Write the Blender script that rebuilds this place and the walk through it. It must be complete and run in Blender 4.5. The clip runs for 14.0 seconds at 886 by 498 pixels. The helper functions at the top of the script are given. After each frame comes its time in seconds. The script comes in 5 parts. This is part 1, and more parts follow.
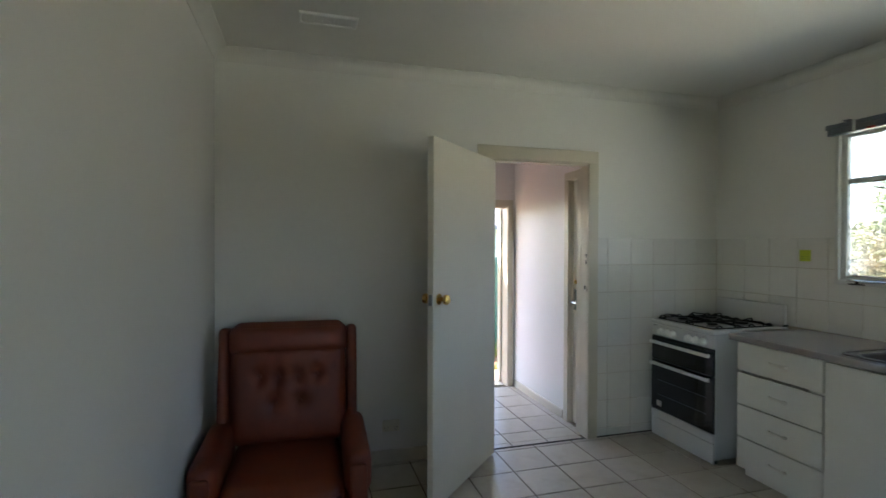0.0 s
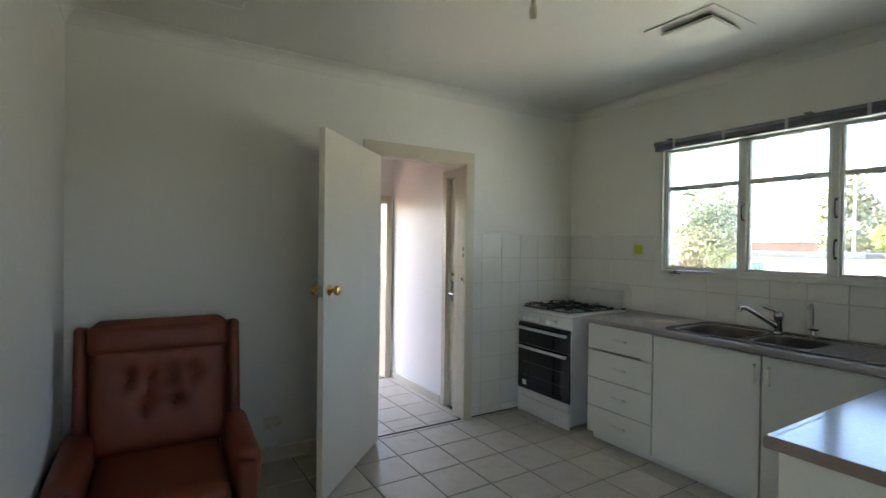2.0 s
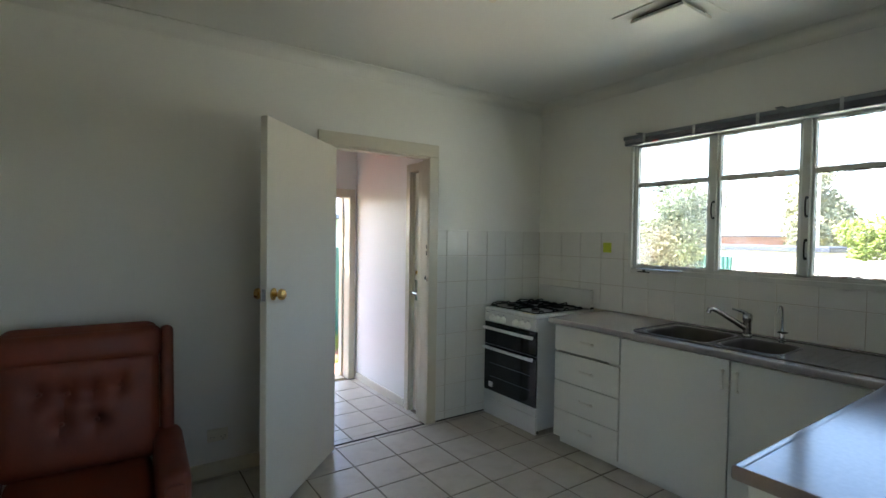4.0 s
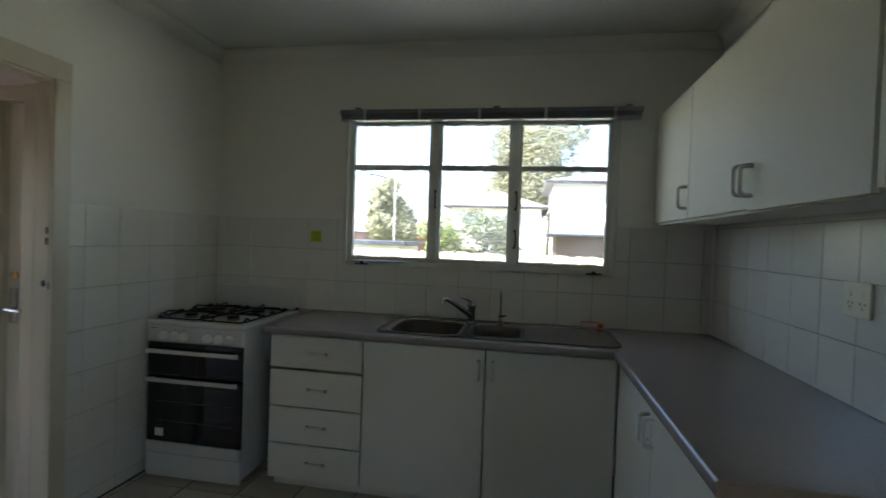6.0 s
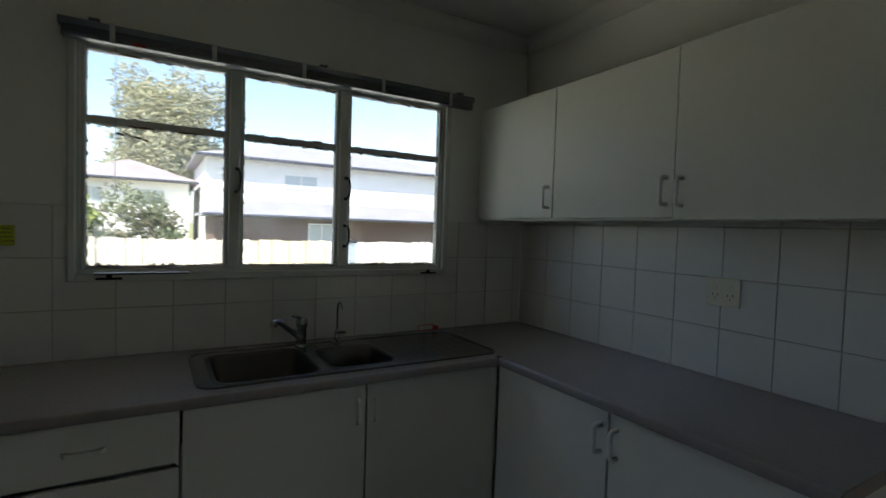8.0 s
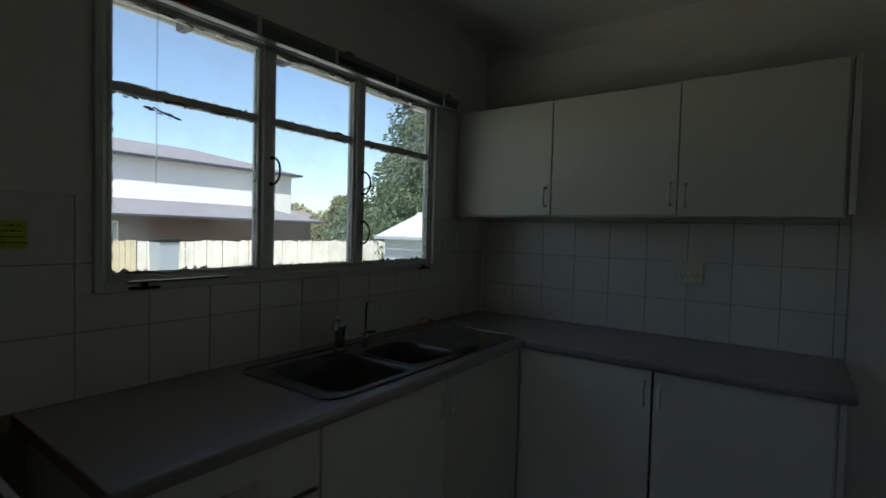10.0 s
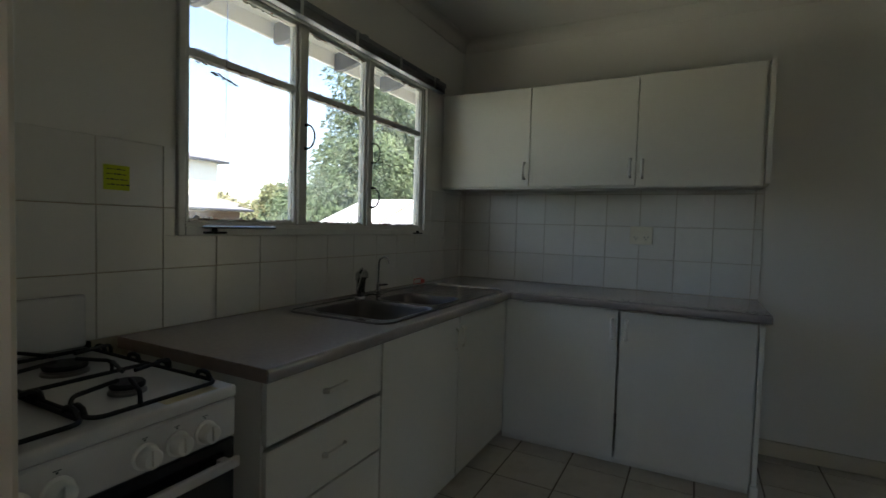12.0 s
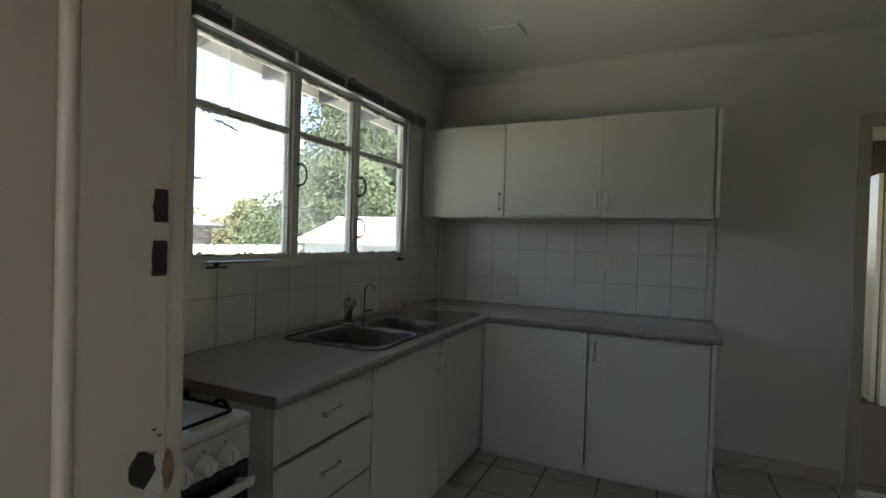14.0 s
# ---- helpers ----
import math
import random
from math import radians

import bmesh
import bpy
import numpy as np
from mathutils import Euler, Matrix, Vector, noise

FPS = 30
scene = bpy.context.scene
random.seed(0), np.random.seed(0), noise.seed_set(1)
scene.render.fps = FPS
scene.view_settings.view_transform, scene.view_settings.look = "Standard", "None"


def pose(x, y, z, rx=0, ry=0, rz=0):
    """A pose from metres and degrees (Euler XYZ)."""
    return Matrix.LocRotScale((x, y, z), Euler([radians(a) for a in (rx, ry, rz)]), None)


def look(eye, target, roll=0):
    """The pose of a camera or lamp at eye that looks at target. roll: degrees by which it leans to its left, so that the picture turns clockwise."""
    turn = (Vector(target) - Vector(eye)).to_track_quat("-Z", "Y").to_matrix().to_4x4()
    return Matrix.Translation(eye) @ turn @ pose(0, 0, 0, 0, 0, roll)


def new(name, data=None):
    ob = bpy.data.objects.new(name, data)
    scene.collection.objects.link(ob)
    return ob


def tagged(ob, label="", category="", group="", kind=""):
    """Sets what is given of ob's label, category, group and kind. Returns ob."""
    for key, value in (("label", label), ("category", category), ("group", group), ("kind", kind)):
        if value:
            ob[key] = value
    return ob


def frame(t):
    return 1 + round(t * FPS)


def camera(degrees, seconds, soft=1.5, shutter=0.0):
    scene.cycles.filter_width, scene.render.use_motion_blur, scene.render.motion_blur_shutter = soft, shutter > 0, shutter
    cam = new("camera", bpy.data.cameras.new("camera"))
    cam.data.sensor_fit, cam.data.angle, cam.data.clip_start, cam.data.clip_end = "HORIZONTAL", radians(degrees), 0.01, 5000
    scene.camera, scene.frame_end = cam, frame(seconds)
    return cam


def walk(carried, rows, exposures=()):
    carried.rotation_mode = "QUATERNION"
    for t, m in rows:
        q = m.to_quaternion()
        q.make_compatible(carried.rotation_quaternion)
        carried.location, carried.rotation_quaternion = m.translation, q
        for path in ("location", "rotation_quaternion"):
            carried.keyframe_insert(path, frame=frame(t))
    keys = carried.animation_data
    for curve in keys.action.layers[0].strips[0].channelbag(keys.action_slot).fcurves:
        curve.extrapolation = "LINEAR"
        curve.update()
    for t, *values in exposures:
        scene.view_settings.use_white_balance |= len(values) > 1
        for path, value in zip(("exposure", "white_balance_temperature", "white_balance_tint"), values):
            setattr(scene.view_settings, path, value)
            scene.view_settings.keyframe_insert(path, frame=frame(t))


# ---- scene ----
cam = camera(84.7, 14.0, shutter=0.35)
PATH = [
    (0, (0.128, 0.011, 1.46), (0.685, 1.932, 1.442), 0.2),
    (0.5, (0.077, 0.081, 1.464), (0.515, 2.033, 1.458), 0.5),
    (1, (0.028, 0.037, 1.453), (0.698, 1.922, 1.445), 1.0),
    (1.5, (-0.037, 0.007, 1.45), (0.888, 1.78, 1.431), 0.7),
    (2, (-0.034, -0.029, 1.427), (1.022, 1.669, 1.404), 0.7),
    (2.2, (-0.035, -0.041, 1.418), (1.059, 1.633, 1.396), 0.7),
    (4.3, (0.262, 0.131, 1.47), (1.413, 1.766, 1.41), 0.8),
    (4.5, (0.327, 0.196, 1.464), (1.538, 1.787, 1.409), 1.0),
    (5, (0.36, 0.477, 1.436), (1.992, 1.634, 1.4), 1.5),
    (5.5, (0.372, 0.762, 1.421), (2.218, 1.532, 1.383), 1.6),
    (6, (0.324, 1.069, 1.403), (2.293, 1.418, 1.364), 2.0),
    (6.5, (0.313, 1.314, 1.417), (2.309, 1.208, 1.377), 1.8),
    (7, (0.484, 1.539, 1.434), (2.446, 1.151, 1.379), 1.6),
    (7.5, (0.716, 1.745, 1.44), (2.607, 1.097, 1.376), 1.7),
    (8, (1.006, 1.99, 1.469), (2.726, 0.971, 1.389), 1.9),
    (10.3, (1.781, 3.001, 1.412), (2.896, 1.343, 1.339), 1.7),
    (10.5, (1.845, 3.094, 1.377), (2.93, 1.416, 1.299), 1.8),
    (11, (1.863, 3.253, 1.299), (2.93, 1.564, 1.217), 1.6),
    (11.5, (1.823, 3.308, 1.281), (2.879, 1.613, 1.188), 1.6),
    (12, (1.802, 3.353, 1.274), (2.721, 1.579, 1.181), 1.7),
    (12.5, (1.805, 3.341, 1.27), (2.668, 1.539, 1.171), 1.6),
    (13, (1.822, 3.355, 1.277), (2.675, 1.549, 1.174), 1.7),
    (13.5, (1.791, 3.448, 1.324), (2.63, 1.636, 1.221), 1.7),
    (14, (1.758, 3.536, 1.356), (2.585, 1.715, 1.325), 1.7),
]
walk(cam, [(t, look(eye, target, roll)) for t, eye, target, roll in PATH],
     exposures=[(0.0, 3.01, 6220, 15), (1.0, 3.38, 6280, 15), (2.2, 3.31, 6230, 15), (4.5, 2.92, 6180, 14), (5.0, 2.55, 6180, 15), (5.5, 2.27, 6200, 14),
                (6.5, 2.11, 6230, 13), (7.5, 1.68, 6230, 15), (8.0, 1.38, 6230, 14), (10.5, 0.41, 6150, 10), (11.3, 1.16, 6400, 12), (12.0, 1.69, 6650, 15), (14.0, 1.98, 6750, 16)])

# ---- world, sun ----
SUN_TO = Vector((-0.80, 1.0, 1.64)).normalized()
SUN_EL = math.asin(SUN_TO.z)
SUN_ROT = math.atan2(SUN_TO.x, SUN_TO.y)
world = bpy.data.worlds.new("world")
scene.world = world
world.use_nodes = True
_wn = world.node_tree.nodes
_sky = _wn.new("ShaderNodeTexSky")
_sky.sky_type, _sky.sun_disc, _sky.sun_elevation, _sky.sun_rotation = "NISHITA", False, SUN_EL, SUN_ROT
_sky.dust_density, _sky.air_density = 1.0, 1.0
world.node_tree.links.new(_sky.outputs[0], _wn["Background"].inputs[0])
_wn["Background"].inputs[1].default_value = 0.15
sun = new("sun", bpy.data.lights.new("sun", "SUN"))
sun.data.energy, sun.data.angle, sun.data.color = 5.0, radians(0.5), (1.0, 0.95, 0.87)
sun.matrix_world = look(SUN_TO * 30, (0, 0, 0))


# ---- materials ----
def mat(name, color, rough=0.6, metal=0.0, vary=0.06, scale=6.0, fine=80.0, bump=0.15, dist=0.002, spec=0.5, stain=None, stain_amt=0.0, per=0.0, coat=0.0):
    """Colour with broad and fine variation, optional stains, relief and a shift from object to object."""
    m = bpy.data.materials.new(name)
    m.use_nodes = True
    nt = m.node_tree
    N, L = nt.nodes, nt.links
    b = N["Principled BSDF"]
    b.inputs["Roughness"].default_value, b.inputs["Metallic"].default_value = rough, metal
    b.inputs["Specular IOR Level"].default_value = spec
    b.inputs["Coat Weight"].default_value = coat
    tc = N.new("ShaderNodeTexCoord")
    geo = N.new("ShaderNodeNewGeometry")
    n1, n2 = N.new("ShaderNodeTexNoise"), N.new("ShaderNodeTexNoise")
    n1.inputs["Scale"].default_value, n2.inputs["Scale"].default_value = scale, fine
    n1.inputs["Detail"].default_value = 4
    n2.inputs["Detail"].default_value = 3
    for n in (n1, n2):
        L.new(geo.outputs["Position"], n.inputs["Vector"])
    add = N.new("ShaderNodeMath")
    add.operation = "ADD"
    L.new(n1.outputs["Fac"], add.inputs[0])
    half = N.new("ShaderNodeMath")
    half.operation = "MULTIPLY"
    half.inputs[1].default_value = 0.5
    L.new(n2.outputs["Fac"], half.inputs[0])
    L.new(half.outputs[0], add.inputs[1])
    mr = N.new("ShaderNodeMapRange")
    mr.inputs["From Min"].default_value, mr.inputs["From Max"].default_value = 0.4, 1.1
    mr.inputs["To Min"].default_value, mr.inputs["To Max"].default_value = 1 - vary, 1 + vary
    L.new(add.outputs[0], mr.inputs["Value"])
    last = mr.outputs["Result"]
    if per:
        oi = N.new("ShaderNodeObjectInfo")
        pr = N.new("ShaderNodeMapRange")
        pr.inputs["To Min"].default_value, pr.inputs["To Max"].default_value = 1 - per, 1 + per
        L.new(oi.outputs["Random"], pr.inputs["Value"])
        mu = N.new("ShaderNodeMath")
        mu.operation = "MULTIPLY"
        L.new(last, mu.inputs[0])
        L.new(pr.outputs["Result"], mu.inputs[1])
        last = mu.outputs[0]
    vm = N.new("ShaderNodeVectorMath")
    vm.operation = "SCALE"
    vm.inputs[0].default_value = color
    L.new(last, vm.inputs["Scale"])
    out = vm.outputs[0]
    if stain:
        n3 = N.new("ShaderNodeTexNoise")
        n3.inputs["Scale"].default_value, n3.inputs["Detail"].default_value = scale * 0.6, 6
        L.new(geo.outputs["Position"], n3.inputs["Vector"])
        r3 = N.new("ShaderNodeMapRange")
        r3.inputs["From Min"].default_value, r3.inputs["From Max"].default_value = 0.5, 0.75
        r3.inputs["To Max"].default_value = stain_amt
        L.new(n3.outputs["Fac"], r3.inputs["Value"])
        mx = N.new("ShaderNodeMix")
        mx.data_type = "RGBA"
        L.new(r3.outputs["Result"], mx.inputs[0])
        L.new(out, mx.inputs[6])
        mx.inputs[7].default_value = (*stain, 1)
        out = mx.outputs[2]
    L.new(out, b.inputs["Base Color"])
    if bump:
        bp = N.new("ShaderNodeBump")
        bp.inputs["Strength"].default_value, bp.inputs["Distance"].default_value = bump, dist
        L.new(add.outputs[0], bp.inputs["Height"])
        L.new(bp.outputs[0], b.inputs["Normal"])
    rr = N.new("ShaderNodeMapRange")
    rr.inputs["To Min"].default_value, rr.inputs["To Max"].default_value = max(0.02, rough * 0.85), min(1, rough * 1.2)
    L.new(n1.outputs["Fac"], rr.inputs["Value"])
    L.new(rr.outputs["Result"], b.inputs["Roughness"])
    return m


def glass_mat():
    m = bpy.data.materials.new("window_glass")
    m.use_nodes = True
    N, L = m.node_tree.nodes, m.node_tree.links
    out = N["Material Output"]
    N.remove(N["Principled BSDF"])
    tr, gl, df, m1, m2 = (N.new("ShaderNodeBsdf" + k) if k in ("Transparent", "Glossy", "Translucent") else N.new("ShaderNodeMixShader") for k in ("Transparent", "Glossy", "Translucent", "a", "b"))
    tr.inputs["Color"].default_value = (0.96, 0.98, 0.97, 1)
    gl.inputs["Roughness"].default_value = 0.02
    df.inputs["Color"].default_value = (0.8, 0.84, 0.86, 1)
    fr, fp, fm = N.new("ShaderNodeLayerWeight"), N.new("ShaderNodeMath"), N.new("ShaderNodeMapRange")
    fp.operation, fp.inputs[1].default_value = "POWER", 5.0
    L.new(fr.outputs["Facing"], fp.inputs[0])
    L.new(fp.outputs[0], fm.inputs["Value"])
    fm.inputs["To Min"].default_value, fm.inputs["To Max"].default_value = 0.02, 0.5
    geo, ns, mr = N.new("ShaderNodeNewGeometry"), N.new("ShaderNodeTexNoise"), N.new("ShaderNodeMapRange")
    ns.inputs["Scale"].default_value, ns.inputs["Detail"].default_value = 4.0, 8
    L.new(geo.outputs["Position"], ns.inputs["Vector"])
    mr.inputs["From Min"].default_value, mr.inputs["From Max"].default_value = 0.45, 0.8
    mr.inputs["To Min"].default_value, mr.inputs["To Max"].default_value = 0.015, 0.13
    L.new(ns.outputs["Fac"], mr.inputs["Value"])
    L.new(mr.outputs["Result"], m1.inputs[0])
    L.new(tr.outputs[0], m1.inputs[1])
    L.new(df.outputs[0], m1.inputs[2])
    L.new(fm.outputs["Result"], m2.inputs[0])
    L.new(m1.outputs[0], m2.inputs[1])
    L.new(gl.outputs[0], m2.inputs[2])
    L.new(m2.outputs[0], out.inputs["Surface"])
    return m


WALL = mat("wall_paint", (0.74, 0.73, 0.675), 0.45, vary=0.03, scale=1.5, fine=160, bump=0.08, stain=(0.62, 0.59, 0.5), stain_amt=0.12)
CEIL = mat("ceiling_paint", (0.70, 0.69, 0.635), 0.7, vary=0.03, scale=1.2, fine=120, bump=0.06)
TRIM = mat("cream_gloss_paint", (0.59, 0.545, 0.43), 0.32, vary=0.05, scale=5, fine=90, bump=0.1, stain=(0.5, 0.42, 0.3), stain_amt=0.15)
DOORM = mat("cream_door_paint", (0.76, 0.72, 0.61), 0.3, vary=0.03, scale=3, fine=60, bump=0.08, stain=(0.6, 0.56, 0.46), stain_amt=0.1)
LWALL = mat("laundry_wall_paint", (0.82, 0.80, 0.775), 0.5, vary=0.03, scale=2, fine=120, bump=0.08)
WINP = mat("white_window_paint", (0.62, 0.62, 0.58), 0.35, vary=0.06, scale=12, fine=90, bump=0.2, stain=(0.4, 0.37, 0.3), stain_amt=0.25)
TILE = mat("white_glazed_tile", (0.70, 0.69, 0.64), 0.22, vary=0.02, scale=9, fine=30, bump=0.05, per=0.025, dist=0.001)
GROUT = mat("tile_grout", (0.42, 0.36, 0.27), 0.9, vary=0.25, scale=7, fine=200, bump=0.3)
FTILE = mat("cream_floor_tile", (0.50, 0.465, 0.395), 0.3, vary=0.07, scale=14, fine=70, bump=0.06, per=0.05, stain=(0.34, 0.29, 0.22), stain_amt=0.4)
FGROUT = mat("floor_grout", (0.16, 0.13, 0.1), 0.9, vary=0.3, scale=8, fine=200, bump=0.3)
BENCH = mat("speckled_laminate", (0.29, 0.26, 0.25), 0.17, spec=0.75, vary=0.09, scale=60, fine=420, bump=0.012, dist=0.0004)
BEDGE = mat("laminate_edge", (0.26, 0.2, 0.17), 0.35, vary=0.15, scale=40, fine=300, bump=0.04)
CAB = mat("white_melamine", (0.69, 0.685, 0.62), 0.55, spec=0.2, vary=0.03, scale=3, fine=50, bump=0.04, stain=(0.6, 0.55, 0.42), stain_amt=0.12)
RAWW = mat("splintered_raw_timber", (0.22, 0.14, 0.09), 0.9, vary=0.4, scale=60, bump=0.4)
DARK = mat("dark_gap", (0.03, 0.028, 0.025), 0.8, vary=0.2)
PLASTIC = mat("white_plastic", (0.78, 0.78, 0.74), 0.3, vary=0.03, scale=20, bump=0.02)
IVORY = mat("aged_ivory_plastic", (0.7, 0.66, 0.52), 0.35, vary=0.04, scale=20, bump=0.02)
ENAMEL = mat("white_enamel", (0.60, 0.60, 0.585), 0.14, vary=0.02, scale=8, bump=0.03)
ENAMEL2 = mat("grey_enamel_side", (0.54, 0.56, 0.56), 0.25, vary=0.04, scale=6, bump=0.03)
BGLASS = mat("black_oven_glass", (0.008, 0.008, 0.009), 0.06, vary=0.1)
BURN = mat("dull_burner_metal", (0.16, 0.15, 0.15), 0.5, 0.7, vary=0.2, scale=30)
IRON = mat("black_cast_iron", (0.009, 0.009, 0.009), 0.6, spec=0.2, vary=0.3, scale=60, fine=300, bump=0.3)
STEEL = mat("brushed_stainless", (0.20, 0.19, 0.19), 0.22, 1.0, vary=0.08, scale=14, fine=260, bump=0.08, dist=0.0006)
# darker than the deck steel: the bowls' dim inside is in the colour
BOWLS = mat("dull_shaded_steel_bowl", (0.10, 0.093, 0.09), 0.3, 1.0, vary=0.12, scale=14, fine=260, bump=0.08, dist=0.0006)
PULL = mat("aged_cream_plastic", (0.67, 0.65, 0.57), 0.45, vary=0.05, scale=20, bump=0.02)
ACRYL = mat("clear_acrylic", (0.85, 0.88, 0.92), 0.2, vary=0.02, bump=0)
ACRYL.node_tree.nodes["Principled BSDF"].inputs["Transmission Weight"].default_value = 0.85
ACRYL.node_tree.nodes["Principled BSDF"].inputs["IOR"].default_value = 1.15
CHROME = mat("chrome", (0.46, 0.46, 0.47), 0.09, 1.0, vary=0.03, scale=20, bump=0.0)
BRASS = mat("polished_brass", (0.72, 0.47, 0.16), 0.18, 1.0, vary=0.08, scale=30, bump=0.03)
LEATHER = mat("rust_leather", (0.15, 0.028, 0.008), 0.5, vary=0.22, scale=12, fine=260, bump=0.35, dist=0.0015, stain=(0.09, 0.02, 0.01), stain_amt=0.5)
NOTE = mat("yellow_paper", (0.5, 0.58, 0.03), 0.8, vary=0.04, bump=0.05)
INK = mat("dark_ink", (0.03, 0.04, 0.05), 0.8)
ALU = mat("grey_aluminium_slat", (0.2, 0.215, 0.24), 0.4, 0.6, vary=0.1, scale=20, fine=90, bump=0.03)
RED = mat("red_plastic", (0.5, 0.04, 0.02), 0.4)
HALLF = mat("dark_hall_boards", (0.07, 0.045, 0.035), 0.4, vary=0.3, scale=5, fine=60, bump=0.1)
# paler and yellower than needed, so the hidden yard bounces light indoors
CONC = mat("pale_concrete", (0.67, 0.635, 0.48), 0.9, vary=0.15, scale=1.2, fine=30, bump=0.3, dist=0.01)
GRASS = mat("dry_lawn", (0.2, 0.19, 0.07), 0.95, vary=0.35, scale=0.8, fine=12, bump=0.6, dist=0.03, stain=(0.3, 0.25, 0.14), stain_amt=0.7)
PALE = mat("weathered_paling", (0.52, 0.47, 0.39), 0.9, vary=0.2, scale=3, fine=60, bump=0.4, per=0.1)
PALEW = mat("bleached_paling", (0.68, 0.65, 0.58), 0.9, vary=0.15, scale=3, fine=60, bump=0.3, per=0.08)
PALEY = mat("new_paling", (0.6, 0.52, 0.34), 0.9, vary=0.15, scale=3, fine=60, bump=0.3, per=0.08)
GREENF = mat("green_steel_fence", (0.05, 0.15, 0.11), 0.5, vary=0.1, scale=2, fine=40, bump=0.05)
RENDER = mat("white_render", (0.8, 0.78, 0.74), 0.9, vary=0.05, scale=1, fine=20, bump=0.2)
ROOFT = mat("grey_roof_tile", (0.26, 0.25, 0.27), 0.75, vary=0.2, scale=1.5, fine=12, bump=0.3, dist=0.02)
ROOFB = mat("brown_roof_tile", (0.28, 0.24, 0.23), 0.8, vary=0.2, scale=1.5, fine=12, bump=0.3, dist=0.02)
BRICK = mat("red_brick", (0.26, 0.11, 0.07), 0.9, vary=0.25, scale=4, fine=40, bump=0.4, per=0.12)
SHEDR = mat("pale_steel_roof", (0.6, 0.6, 0.6), 0.4, vary=0.08, scale=2, fine=20, bump=0.05)
RUST = mat("rusted_flashing", (0.42, 0.14, 0.06), 0.8, vary=0.3, scale=6)
SHEDW = mat("blue_grey_steel", (0.28, 0.32, 0.36), 0.5, vary=0.08)
EAVE = mat("white_eave_paint", (0.7, 0.68, 0.63), 0.6, vary=0.08, scale=5, fine=40, bump=0.2)
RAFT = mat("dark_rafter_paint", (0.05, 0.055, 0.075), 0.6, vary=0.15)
BARK = mat("bark", (0.16, 0.12, 0.09), 0.95, vary=0.3, scale=6, fine=40, bump=0.6, dist=0.02)
LEAF_C = mat("conifer_needles", (0.085, 0.125, 0.065), 0.8, vary=0.45, scale=1.2, fine=9, bump=0, stain=(0.15, 0.18, 0.08), stain_amt=0.6)
LEAF_E = mat("eucalypt_leaves", (0.30, 0.29, 0.17), 0.7, vary=0.35, scale=0.8, fine=6, bump=0)
LEAF_S = mat("shrub_leaves", (0.15, 0.17, 0.08), 0.7, vary=0.4, scale=2, fine=12, bump=0, stain=(0.28, 0.16, 0.1), stain_amt=0.6)
LEAF_Y = mat("yellow_green_leaves", (0.25, 0.30, 0.05), 0.7, vary=0.35, scale=2, fine=12, bump=0)
DARKG = mat("blinded_window_glass", (0.42, 0.46, 0.47), 0.1)
DBRICK = mat("dark_brown_brick", (0.13, 0.085, 0.065), 0.9, vary=0.25, scale=4, fine=40, bump=0.4)
REDG = mat("red_brick_paving", (0.36, 0.2, 0.15), 0.9, vary=0.25, scale=4, fine=40, bump=0.4)
GLASS = glass_mat()

# ---- building helpers ----
ORIGIN = {}


def thing(name, at=(0, 0, 0), **tags):
    ob = new(name)
    ob.empty_display_size = 0.1
    ob.location = at
    ORIGIN[ob.name] = Vector(at)
    return tagged(ob, **tags)


def part(name, bm, material, parent=None, label="", smooth=False, **tags):
    """A mesh object; the bmesh is given in the space's own metres and is moved to its own middle."""
    me = bpy.data.meshes.new(name)
    if len(bm.verts):
        lo = Vector([min(v.co[i] for v in bm.verts) for i in range(3)])
        hi = Vector([max(v.co[i] for v in bm.verts) for i in range(3)])
        mid = Vector(((lo.x + hi.x) / 2, (lo.y + hi.y) / 2, lo.z))
    else:
        mid = Vector()
    bmesh.ops.translate(bm, verts=bm.verts, vec=-mid)
    if smooth:
        for f in bm.faces:
            f.smooth = True
    if smooth and name not in ("bowl", "cornice"):
        bmesh.ops.recalc_face_normals(bm, faces=bm.faces)
    bm.to_mesh(me)
    bm.free()
    me.materials.append(material)
    if smooth:
        me.set_sharp_from_angle(angle=radians(40))
    ob = new(name, me)
    ORIGIN[ob.name] = mid
    if parent:
        ob.parent = parent
        ob.location = mid - ORIGIN[parent.name]
    else:
        ob.location = mid
    return tagged(ob, label=label, **tags)


def B():
    return bmesh.new()


def box(bm, x0, x1, y0, y1, z0, z1, bev=0.0, seg=1):
    vs = [bm.verts.new((x, y, z)) for x in (x0, x1) for y in (y0, y1) for z in (z0, z1)]
    fs = [bm.faces.new([vs[i] for i in q]) for q in ((0, 1, 3, 2), (4, 6, 7, 5), (0, 4, 5, 1), (2, 3, 7, 6), (0, 2, 6, 4), (1, 5, 7, 3))]
    if bev:
        es = list({e for f in fs for e in f.edges})
        bmesh.ops.bevel(bm, geom=es, offset=bev, segments=seg, profile=0.5, affect="EDGES")
    return bm


def boxes(*rows, bev=0.0, seg=1):
    bm = B()
    for r in rows:
        box(bm, *r, bev=bev, seg=seg)
    return bm


